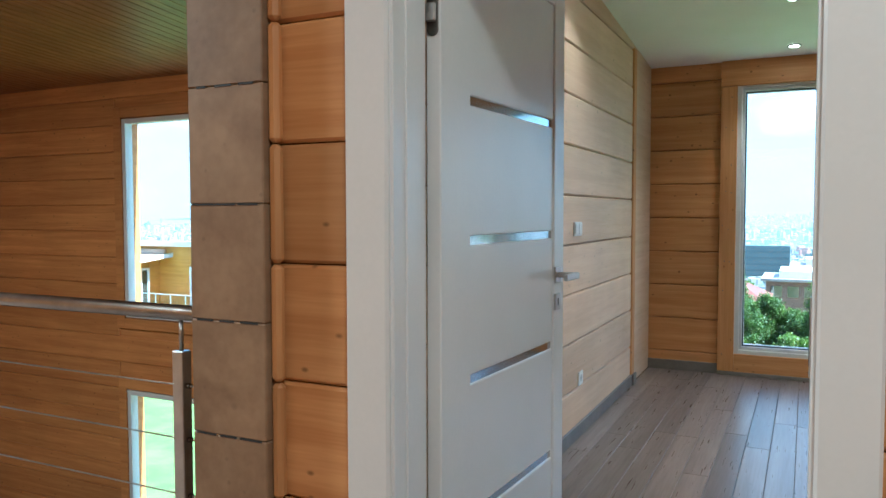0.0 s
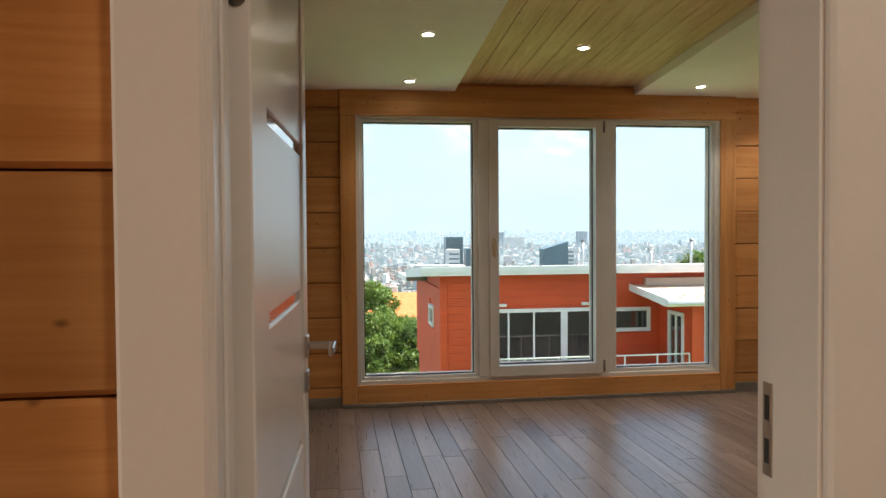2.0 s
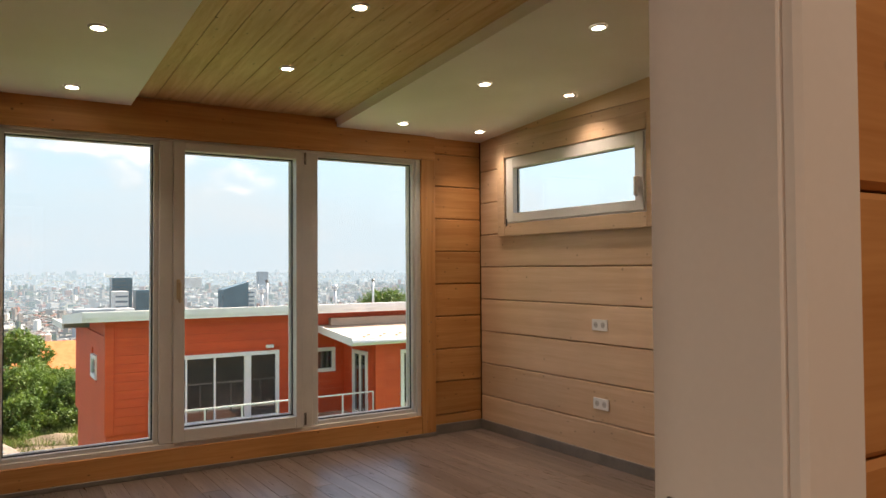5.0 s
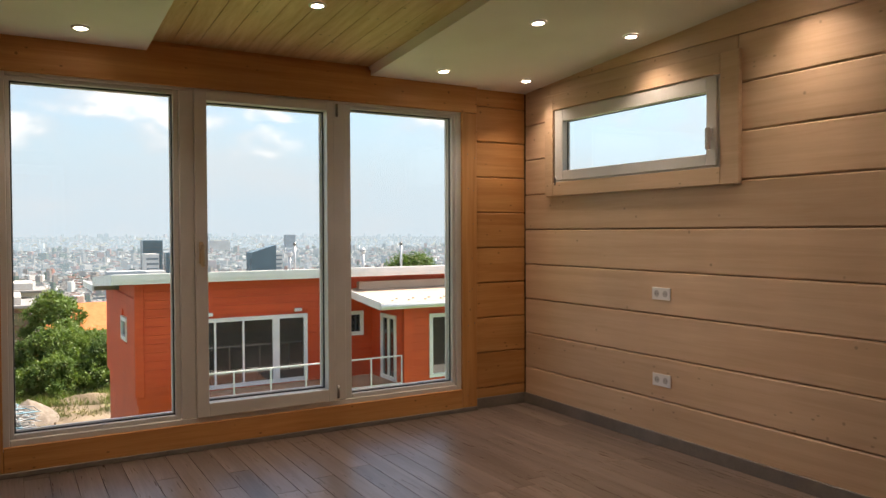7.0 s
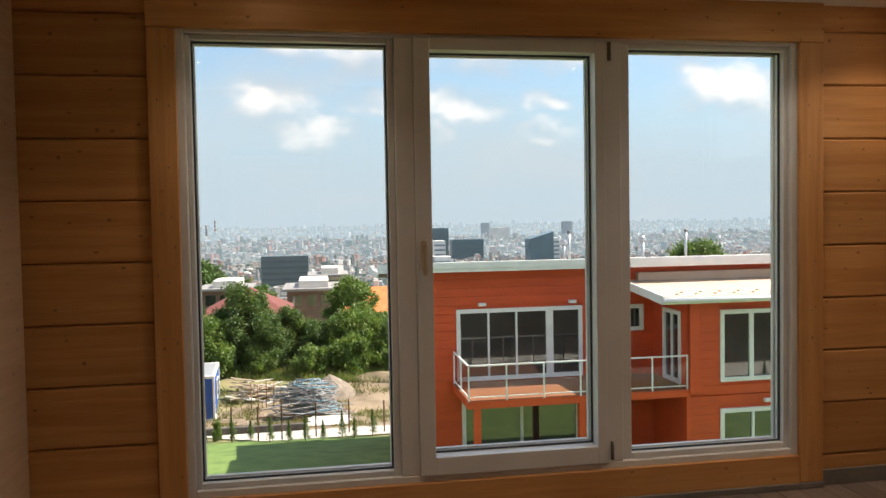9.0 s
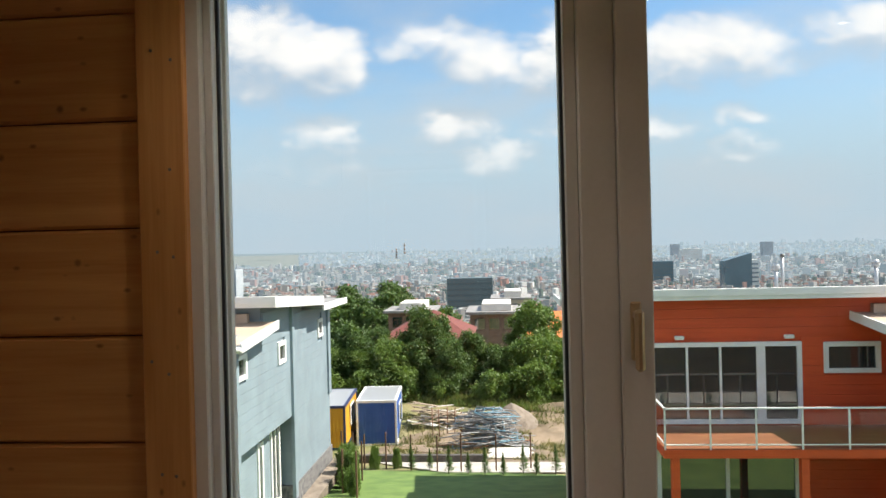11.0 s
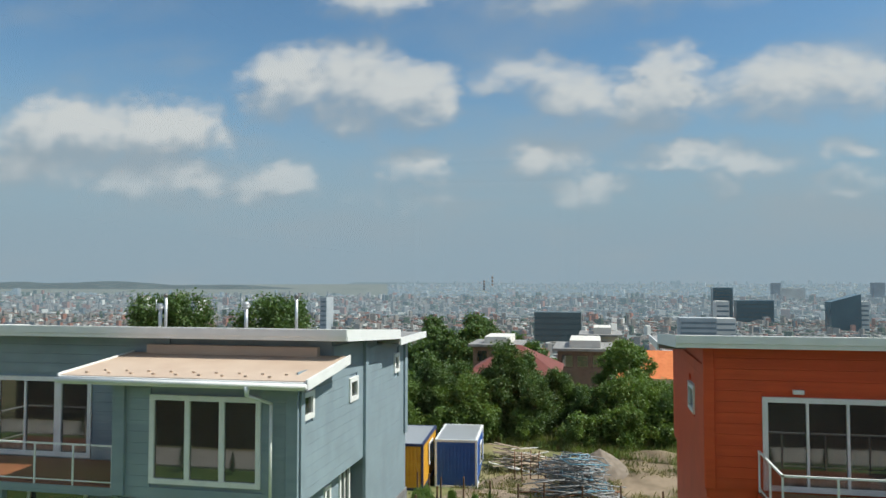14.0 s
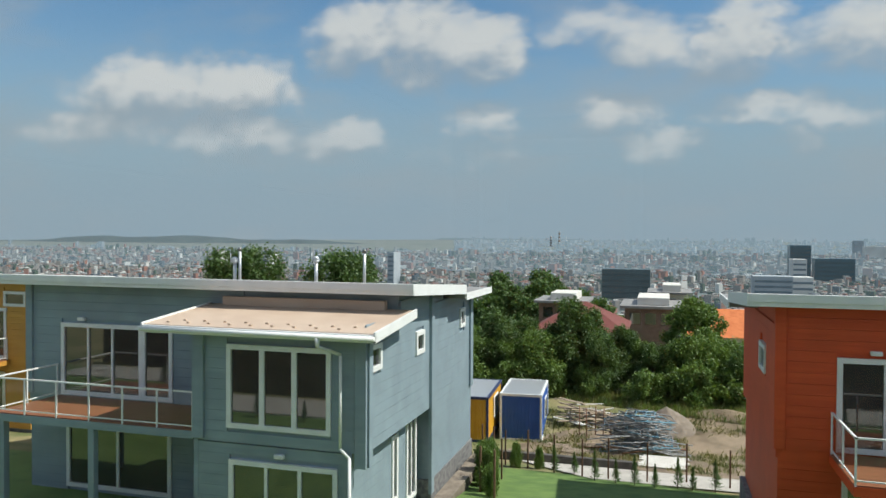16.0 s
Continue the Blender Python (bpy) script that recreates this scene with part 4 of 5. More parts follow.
    for d in ((0.25, 1.05, 1.75, 2.45), (3.9, 4.7, 1.65, 2.35), (8.9, 9.6, 1.9, 2.6)):
        house_window(ob, 1, 4.97, 1, *d)
    house_window(ob, 1, 4.54, 1, 3.0, 3.5, -2.6, -0.6)
    house_window(ob, 1, 4.54, 1, 4.25, 5.2, -3.0, -0.4, splits=((0.5, 0.04),))
    house_window(ob, 1, 0.01, -1, 0.5, 1.7, 0.0, 2.3, splits=((0.5, 0.04),))
    house_window(ob, 1, -8.1, -1, 4.6, 5.9, 1.5, 2.3)
    # roofs
    roof = part("roof", prism(prism(bmesh.new(), [(1.85, 3.66), (7.4, 3.30), (7.4, 3.54), (1.85, 3.90)], 0, -8.85, 5.58), [(7.4, 3.1), (11.3, 3.08), (11.3, 3.24), (7.4, 3.28)], 0, -8.85, 5.58), roof_grey, ob)
    for x0, x1 in ((5.585, 5.63), (-8.9, -8.855)):
        part("fascia", prism(bmesh.new(), [(1.84, 3.62), (7.45, 3.26), (7.45, 3.58), (1.84, 3.94)], 0, x0, x1), ext_white, roof)
        part("fascia", prism(bmesh.new(), [(7.46, 3.05), (11.35, 3.03), (11.35, 3.27), (7.46, 3.3)], 0, x0, x1), ext_white, roof)
    for d in ((-8.9, 5.63, 1.78, 1.84, 3.73, 3.94), (-8.88, 5.61, 1.82, 1.85, 3.62, 3.73)):
        part("fascia", boxes(d, bevel=0.008), ext_white, roof)
    bay = part("bay_roof", prism(bmesh.new(), [(-0.6, 2.78), (2.5, 3.06), (2.5, 3.16), (-0.6, 2.88)], 0, -1.12, 5.45), roof_tan, ob, "beige sheet roof of the bay")
    part("fascia", boxes((-1.17, 5.5, -0.66, -0.605, 2.66, 2.86), bevel=0.01), ext_white, bay)
    for x0, x1 in ((-1.17, -1.122), (5.452, 5.5)):
        part("verge", prism(bmesh.new(), [(-0.66, 2.66), (2.5, 2.95), (2.5, 3.2), (-0.66, 2.92)], 0, x0, x1), ext_white, bay)
    part("gutter", tube(bmesh.new(), (-1.17, -0.72, 2.77), (5.5, -0.72, 2.77), 0.06, 10), ext_white, bay)
    part("flashing", boxes((-0.6, 4.6, 2.3, 2.51, 3.1, 3.4)), roof_tan, bay)
    for k in range(9):
        x = -0.6 + 0.62 * k
        part("snow_guard", boxes((x, x + 0.09, -0.36, -0.3, 2.9, 2.955), bevel=0.01), roof_tan, bay)
        part("snow_guard", boxes((x + 0.31, x + 0.4, -0.06, 0.0, 2.925, 2.98), bevel=0.01), roof_tan, bay)
    bm = tube(bmesh.new(), (4.0, -0.72, 2.74), (4.0, -0.70, 2.5), 0.07, 10, 0.045)
    tube(bm, (4.0, -0.70, 2.52), (4.35, -0.12, 2.25), 0.04, 10)
    tube(bm, (4.35, -0.12, 2.26), (4.35, -0.12, -0.15), 0.04, 10)
    tube(bm, (4.35, -0.12, -0.13), (4.6, -0.12, -0.35), 0.04, 10)
    tube(bm, (4.6, -0.12, -0.33), (4.6, -0.12, G), 0.045, 10)
    part("downpipe", bm, ext_white, ob)
    for vx, vy, h in ((-1.93, 5.4, 0.8), (2.7, 5.4, 0.78)):
        v = part("vent_pipe", tube(bmesh.new(), (vx, vy, 3.4), (vx, vy, 3.9 + h), 0.05, 10), galv, roof, "galvanised vent pipe")
        part("cowl", tube(bmesh.new(), (vx, vy, 3.9 + h), (vx, vy, 4.0 + h), 0.075, 10, 0.06), dark_steel, v, "dark metal rain cap")
    for vx, vy, h in ((-2.13, 5.4, 0.36), (0.96, 5.4, 0.42)):
        stub = part("vent_stub", tube(bmesh.new(), (vx, vy, 3.4), (vx, vy, 3.9 + h), 0.06, 10), galv, roof, "short galvanised vent pipe")
        part("turbine", tube(tube(bmesh.new(), (vx, vy, 3.9 + h), (vx, vy, 4.0 + h), 0.07, 12, 0.14), (vx, vy, 4.0 + h), (vx, vy, 4.13 + h), 0.14, 12, 0.06), galv, stub)
        part("stay", tube(tube(bmesh.new(), (vx - 0.16, vy, 3.85 + h), (vx - 0.16, vy, 4.25 + h), 0.014, 6), (vx - 0.16, vy, 4.0 + h), (vx, vy, 4.0 + h), 0.014, 6), galv, stub)
    for lx, ly, lz in ((-5.9, 2.46, 2.5), (-2.85, 2.46, 2.5), (2.6, -0.04, -0.5)):
        part("wall_lamp", boxes((lx - 0.13, lx + 0.13, ly - 0.08, ly + 0.05, lz - 0.05, lz + 0.06), bevel=0.015), ext_white, ob)
    # balcony
    bal = part("balcony", boxes((-6.9, 0.0, -0.02, 2.5, -0.26, -0.05)), paint, ob)
    for k in range(18):
        part("deck_board", boxes((-6.88, -0.02, 0.02 + 0.137 * k, 0.147 + 0.137 * k, -0.05, -0.02)), deck_wood, bal)
    for x in (-6.6, -3.4):
        part("support", boxes((x - 0.1, x + 0.1, 0.02, 0.22, G, -0.26), bevel=0.01), paint, bal)
    rl = part("railing", boxes((-6.88, -0.03, 0.0, 0.05, 0.98, 1.02), (-6.88, -6.83, 0.0, 2.45, 0.98, 1.02), (-6.88, -0.03, 0.01, 0.04, 0.06, 0.09), (-6.87, -6.84, 0.0, 2.45, 0.06, 0.09)), ext_white, bal)
    for k in range(7):
        x = -6.86 + 1.135 * k
        part("post", boxes((x - 0.02, x + 0.02, 0.0, 0.04, -0.2, 0.98)), ext_white, rl)
    for y in (1.2, 2.4):
        part("post", boxes((-6.88, -6.84, y, y + 0.04, -0.05, 0.98)), ext_white, rl)
    gp = part("glass_panel", boxes((-6.84, -0.05, 0.02, 0.028, 0.09, 0.98), (-6.86, -6.852, 0.05, 2.4, 0.09, 0.98)), glass, rl)
    gp.visible_shadow = False
    part("plinth", boxes((4.5, 5.02, 5.4, 10.7, G - 2.5, -2.6), (-8.2, 4.52, 2.7, 10.55, G - 2.5, G + 0.02)), stone, ob)
    ob.matrix_world = m
    return ob


house(pose(11.56, 17.55, -3.80), red_paint, "red timber house with white windows and a balcony", (-1.9, -0.35, 1.45, 2.33))
house(pose(-11.41, 17.0, -3.74), blue_paint, "blue-grey timber house with white windows and a balcony")
house(pose(-35.2, 24.5, -4.3) @ Matrix.Scale(-1, 4, (1, 0, 0)), yellow_paint, "yellow timber house with white windows and a balcony", (-7.9, -6.6, 2.45, 3.15))


# ---- trees ----
def leaf_cloud(seed, blobs, count, size):
    """A crown: leaves scattered in uneven clumps. blobs: x, y, z, radius."""
    rng = np.random.RandomState(seed)
    # each large clump breaks up into small ones
    small = []
    for x, y, z, r in blobs:
        for k in range(16):
            d = rng.normal(size=3)
            d /= np.linalg.norm(d)
            small.append((x + d[0] * r * 0.75, y + d[1] * r * 0.75, z + d[2] * r * 0.7, r * rng.uniform(0.18, 0.42)))
    small = np.array(small)
    pick = rng.choice(len(small), count, p=small[:, 3] ** 2 / (small[:, 3] ** 2).sum())
    base = small[pick]
    d = rng.normal(size=(count, 3))
    d /= np.linalg.norm(d, axis=1)[:, None]
    c = base[:, :3] + d * (base[:, 3] * (2.0 * rng.rand(count) ** 0.9))[:, None]
    a, b = rng.normal(size=(count, 3)), rng.normal(size=(count, 3))
    a /= np.linalg.norm(a, axis=1)[:, None]
    b -= a * (a * b).sum(1)[:, None]
    b /= np.linalg.norm(b, axis=1)[:, None]
    s = size * (0.6 + 0.8 * rng.rand(count))[:, None]
    v = np.stack([c - a * s, c - b * s * 0.6, c + a * s, c + b * s * 0.6], 1).reshape(-1, 3)
    me = bpy.data.meshes.new("crown")
    me.from_pydata(v.tolist(), [], np.arange(count * 4).reshape(-1, 4).tolist())
    return me


def make_tree(seed, height, width, count, mat, size=0.115, low=0.1):
    rng = random.Random(seed)
    ob = thing("tree", "bushy green broadleaf tree", "tree", "trees behind the yard")
    bm = tube(bmesh.new(), (0, 0, -0.5), (0.1, 0.05, height * 0.4), 0.16, 8, 0.1)
    blobs = []
    for k in range(13):
        a = rng.uniform(0, 6.28)
        z = height * (low + (0.86 - low) * (k + rng.random()) / 13)
        rr = width * (1.05 - abs(z / height - 0.4) * 1.2) * rng.uniform(0.3, 0.62)
        x, y = math.cos(a) * rr, math.sin(a) * rr
        tube(bm, (0.05, 0, height * min(0.35, z / height)), (x, y, z), 0.05, 6, 0.015)
        blobs.append((x, y, z, width * rng.uniform(0.26, 0.42)))
    blobs.append((0, 0, height * 0.85, width * 0.28))
    part("trunk", bm, bark, ob)
    me = leaf_cloud(seed, blobs, count, size)
    me.materials.append(mat)
    c = new("crown", me)
    c.parent = ob
    return ob


protos = [make_tree(1, 5.9, 2.7, 18000, leaf_a, 0.092), make_tree(2, 4.8, 2.6, 16000, leaf_b, 0.09), make_tree(3, 7.6, 2.2, 17000, leaf_a, 0.095), make_tree(4, 3.0, 2.2, 9900, leaf_b, 0.1, 0.05),
          make_tree(6, 7.6, 2.0, 9500, leaf_b, 0.095, 0.2), make_tree(7, 11.0, 4.6, 32000, leaf_a, 0.115, 0.35), make_tree(8, 6.0, 2.9, 5000, leaf_a, 0.2)]
spots_t = []
rt = random.Random(5)
for k in range(34):
    x = -19 + 0.98 * k + rt.uniform(-0.4, 0.4)
    y = 49.5 + rt.uniform(-1.2, 3.5)
    spots_t.append((rt.choice((0, 1, 1, 0)), x, y, rt.uniform(0.66, 0.88) * (0.86 if -4 < x < 1.5 or x > 4 else 1.0)))
for k in range(9):
    spots_t.append((3, -12 + 2.9 * k + rt.uniform(-0.5, 0.5), 47.6 + rt.uniform(-0.6, 0.6) - 0.03 * k, rt.uniform(0.55, 0.9)))
spots_t += [(2, -4.9, 50, 0.86), (2, -4.0, 51, 0.76), (4, 2.7, 51, 0.92), (4, 1.7, 52.5, 0.8), (4, 3.6, 52, 0.84), (0, -10.5, 50, 0.85)]
for k in range(26):
    spots_t.append((6, rt.uniform(-60, 60), rt.uniform(62, 135), rt.uniform(0.7, 1.1)))
spots_t += [(5, -27.6, 46, 0.91), (5, -19.8, 45.5, 0.9), (5, 27.4, 47, 0.81)]
# a wooded knoll beyond the gardens
KX, KY, KH = -33, 178, 14.5
for k in range(46):
    a, f = rt.uniform(0, 6.283), rt.random() ** 0.5
    spots_t.append((6, KX + 25 * f * math.cos(a), KY + 13 * f * math.sin(a), rt.uniform(1.4, 1.9)))


def stand_z(x, y):
    f = math.hypot((x - KX) / 30, (y - KY) / 16)
    return ground_z(y) + (KH * (1 - f) ** 0.9 - 0.4 if f < 1 else 0.0)


used = set()
for i, x, y, s in spots_t:
    m = pose(x, y, stand_z(x, y), 0, 0, rt.uniform(0, 360))
    if i not in used:
        used.add(i)
        protos[i].matrix_world = m @ Matrix.Scale(s, 4)
    else:
        c = copy_thing(protos[i], m)
        c.scale = (s, s, s)

# ---- city ----
def city(name, seed, count, y0, y1, wide, size, tall, mat, label):
    rng = np.random.RandomState(seed)
    V, F = [], []
    for k in range(count):
        y = y0 + (y1 - y0) * rng.rand() ** 0.8
        x = (rng.rand() * 2 - 1) * wide * y
        if x < -0.28 * y and y > 2500 + 500 * rng.rand():
            continue
        w, d = size * (0.45 + 1.1 * rng.rand() ** 1.5), size * (0.4 + 0.8 * rng.rand())
        h = tall * (0.4 + 0.4 * rng.rand() + (2.6 * rng.rand() if rng.rand() < 0.09 else 0.0))
        z, turn = ground_z(y) - 2, rng.rand() * 1.5 - 0.75
        c, e, n = math.cos(turn), math.sin(turn), len(V)
        V += [(x + c * sx * w / 2 - e * sy * d / 2, y + e * sx * w / 2 + c * sy * d / 2, z + sz * (h + 2)) for sx in (-1, 1) for sy in (-1, 1) for sz in (0, 1)]
        F += [tuple(n + i for i in q) for q in ((0, 1, 3, 2), (4, 6, 7, 5), (0, 4, 5, 1), (2, 3, 7, 6), (1, 5, 7, 3))]
    me = bpy.data.meshes.new(name)
    me.from_pydata(V, [], F)
    me.materials.append(mat)
    return tagged(new(name, me), label, "city", kind="stuff")


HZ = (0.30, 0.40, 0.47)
# The last number sets how much painted haze each band glows with.
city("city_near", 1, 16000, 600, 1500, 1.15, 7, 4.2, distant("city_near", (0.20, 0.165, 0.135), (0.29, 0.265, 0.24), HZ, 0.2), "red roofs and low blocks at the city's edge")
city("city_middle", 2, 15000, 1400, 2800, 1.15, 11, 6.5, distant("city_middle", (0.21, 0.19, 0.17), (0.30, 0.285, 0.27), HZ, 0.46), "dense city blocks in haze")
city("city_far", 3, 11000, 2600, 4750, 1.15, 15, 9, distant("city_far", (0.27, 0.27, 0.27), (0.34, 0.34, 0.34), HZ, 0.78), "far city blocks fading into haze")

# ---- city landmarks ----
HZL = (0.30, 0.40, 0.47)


def landmark(name, label, x0, x1, y, top, mat, band=None, slant=0.0, deep=30):
    ob = thing(name, label, "building", "city landmarks")
    base = ground_z(y) - 3
    part("block", prism(bmesh.new(), [(x0, base), (x1, base), (x1, top), (x0, top - slant)], 1, y, y + deep), mat, ob)
    n = max(3, int((top - base) / 7))
    for k in range(n if band else 0):
        z = base + 4 + k * (top - slant - base - 5) / n
        part("window_band", boxes((x0 + 1, x1 - 1, y - 0.6, y - 0.1, z, z + 2.6)), band, ob)
    return ob


teal = surface("teal_curtain_wall", (0.03, 0.055, 0.06), (0.045, 0.075, 0.08), 0.05, 0.3, 0.4, 0)
blue_wall = surface("blue_curtain_wall", (0.045, 0.09, 0.115), (0.065, 0.12, 0.145), 0.05, 0.25, 0.4, 0)
pale_block = surface("pale_tower_block", (0.56, 0.55, 0.52), (0.64, 0.63, 0.60), 0.05, 0.8, 0.4, 0)
grey_block = surface("grey_tower_block", (0.30, 0.33, 0.35), (0.38, 0.41, 0.43), 0.05, 0.8, 0.4, 0)
band_dark = surface("dark_window_band", (0.10, 0.14, 0.17), (0.14, 0.18, 0.21), 0.1, 0.4, 0.4, 0)
band_teal = surface("deep_teal_glass_band", (0.02, 0.04, 0.045), (0.03, 0.055, 0.06), 0.1, 0.2, 0.4, 0)
# Every tower material glows faintly blue, standing in for haze before it.
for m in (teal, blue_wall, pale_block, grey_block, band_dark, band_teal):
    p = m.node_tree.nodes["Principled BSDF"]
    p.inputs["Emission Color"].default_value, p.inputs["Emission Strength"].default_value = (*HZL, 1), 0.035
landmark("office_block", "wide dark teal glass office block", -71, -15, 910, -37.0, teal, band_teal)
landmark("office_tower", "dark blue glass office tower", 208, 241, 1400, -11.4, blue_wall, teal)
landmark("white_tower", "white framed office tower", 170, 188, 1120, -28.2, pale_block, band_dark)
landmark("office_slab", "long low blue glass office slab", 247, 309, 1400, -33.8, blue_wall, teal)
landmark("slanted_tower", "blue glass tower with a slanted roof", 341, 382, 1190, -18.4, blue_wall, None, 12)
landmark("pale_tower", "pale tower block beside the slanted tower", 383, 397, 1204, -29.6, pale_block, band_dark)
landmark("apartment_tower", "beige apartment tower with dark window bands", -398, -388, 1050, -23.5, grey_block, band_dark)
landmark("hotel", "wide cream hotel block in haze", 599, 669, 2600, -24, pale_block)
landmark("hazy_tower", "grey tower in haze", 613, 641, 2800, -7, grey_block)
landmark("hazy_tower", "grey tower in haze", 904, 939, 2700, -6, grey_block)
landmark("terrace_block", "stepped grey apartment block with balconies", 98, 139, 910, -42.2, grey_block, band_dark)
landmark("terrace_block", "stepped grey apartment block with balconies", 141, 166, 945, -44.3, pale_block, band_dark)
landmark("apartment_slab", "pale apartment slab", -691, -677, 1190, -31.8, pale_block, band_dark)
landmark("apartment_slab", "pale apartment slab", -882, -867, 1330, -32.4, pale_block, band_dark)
for cx, top in ((-471, 27), (-510, 5)):
    st = thing("chimney", "tall red and white banded power station chimney", "chimney", "power station chimneys")
    for k in range(9):
        z0, z1 = -50 + (top + 50) * k / 9, -50 + (top + 50) * (k + 1) / 9
        part("band", tube(bmesh.new(), (cx, 3500, z0), (cx, 3500, z1), 4, 12), brown_wall if k % 2 else grey_block, st)
# Dark woods whose distance haze is painted on as bluish emission.
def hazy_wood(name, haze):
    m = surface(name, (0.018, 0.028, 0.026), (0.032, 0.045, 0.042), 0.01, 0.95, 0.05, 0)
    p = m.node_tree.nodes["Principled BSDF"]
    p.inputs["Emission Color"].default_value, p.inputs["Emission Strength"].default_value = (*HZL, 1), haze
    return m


# a long wooded ridge beyond the city's western edge
bm = bmesh.new()
rr = random.Random(8)
ridge = [(-4300 + 60 * k, -56 + 48 * min(1, k / 18) * min(1, max(0, 58 - k) / 30) + 5 * math.sin(k * 0.5) + rr.uniform(-2, 2)) for k in range(58)]
for (xa, za), (xb, zb) in zip(ridge, ridge[1:]):
    bm.faces.new([bm.verts.new(c) for c in ((xa, 3500, -75), (xb, 3500, -75), (xb, 3700, zb), (xa, 3700, za))])
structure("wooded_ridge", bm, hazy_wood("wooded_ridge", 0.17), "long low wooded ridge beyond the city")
bm = bmesh.new()
row = [(-5600 + 155 * k, -24 + 13 * math.sin(k * 0.33) ** 2 * math.exp(-((k - 9) / 10) ** 2) + 7 * math.exp(-((k - 20) / 9) ** 2)) for k in range(34)]
for (xa, za), (xb, zb) in zip(row, row[1:]):
    bm.faces.new([bm.verts.new(c) for c in ((xa, 4760, -40), (xb, 4760, -40), (xb, 4790, zb + 8), (xa, 4790, za + 8))])
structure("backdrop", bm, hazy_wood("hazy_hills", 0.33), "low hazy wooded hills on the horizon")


# ---- houses behind the trees ----
def hip_house(label, x0, x1, y0, y1, eave, ridge, wall, roof, inset):
    ob = thing("house", label, "house")
    base = ground_z(y0) - 1
    part("wall", boxes((x0, x1, y0, y1, base, eave)), wall, ob)
    bm, o = bmesh.new(), 0.7
    ym = (y0 + y1) / 2
    v = [bm.verts.new(c) for c in ((x0 - o, y0 - o, eave), (x1 + o, y0 - o, eave), (x1 + o, y1 + o, eave), (x0 - o, y1 + o, eave), (x0 + inset, ym, ridge), (x1 - inset, ym, ridge))]
    for f in ((0, 1, 5, 4), (1, 2, 5), (2, 3, 4, 5), (3, 0, 4), (3, 2, 1, 0)):
        bm.faces.new([v[i] for i in f])
    part("roof", bm, roof, ob)
    part("chimney", boxes((x0 + 3, x0 + 3.6, ym, ym + 0.8, eave, ridge + 0.7), bevel=0.03), render_white, ob)
    for k in range(int((x1 - x0) / 2.4)):
        x = x0 + 0.8 + 2.4 * k
        w = part("window", boxes((x, x + 1.2, y0 - 0.06, y0 + 0.02, eave - 2.2, eave - 0.7), bevel=0.02), render_white, ob)
        part("pane", boxes((x + 0.1, x + 1.1, y0 - 0.09, y0 - 0.06, eave - 2.1, eave - 0.8)), dark_pane, w)
    return ob


h = hip_house("house with a dark red hipped tile roof", -12.4, -3.6, 80, 90, -8.5, -5.8, render_white, dark_red_tile, 4.0)
part("solar_panel", prism(bmesh.new(), [(81.6, -7.95), (83.4, -7.0), (83.4, -6.9), (81.6, -7.85)], 0, -9.6, -7.6), surface("solar_cell", (0.01, 0.015, 0.03), (0.02, 0.03, 0.05), 3, 0.15), h, "dark blue solar panel")
hip_house("house with a bright orange tile roof", 3.4, 11.0, 78, 86, -8.3, -5.9, render_white, terracotta, 0.6)
for d, wm in (((-4.0, 2.4, 96, 106), brown_wall), ((-15.5, -9.5, 100, 108), brown_wall), ((-1.0, 4.0, 110, 118), render_white)):
    fl = thing("flat_roofed_house", "modern brown house with white flat roof edges", "house", "modern houses")
    t = -7.4 if wm is brown_wall else -6.6
    part("wall", boxes((*d, -24, t)), wm, fl)
    part("roof", boxes((d[0] - 0.6, d[1] + 0.6, d[2] - 0.8, d[3], t, t + 0.35), bevel=0.03), roof_grey, fl)
    part("parapet", boxes((d[0] + 1.5, d[1] - 1.0, d[2] + 0.5, d[3] - 1, t + 0.35, t + 1.3), bevel=0.03), render_white, fl)
    for k in range(3):
        part("window", boxes((d[0] + 0.6 + 1.9 * k, d[0] + 1.9 + 1.9 * k, d[2] - 0.06, d[2] + 0.02, t - 2.0, t - 0.6)), dark_pane, fl)

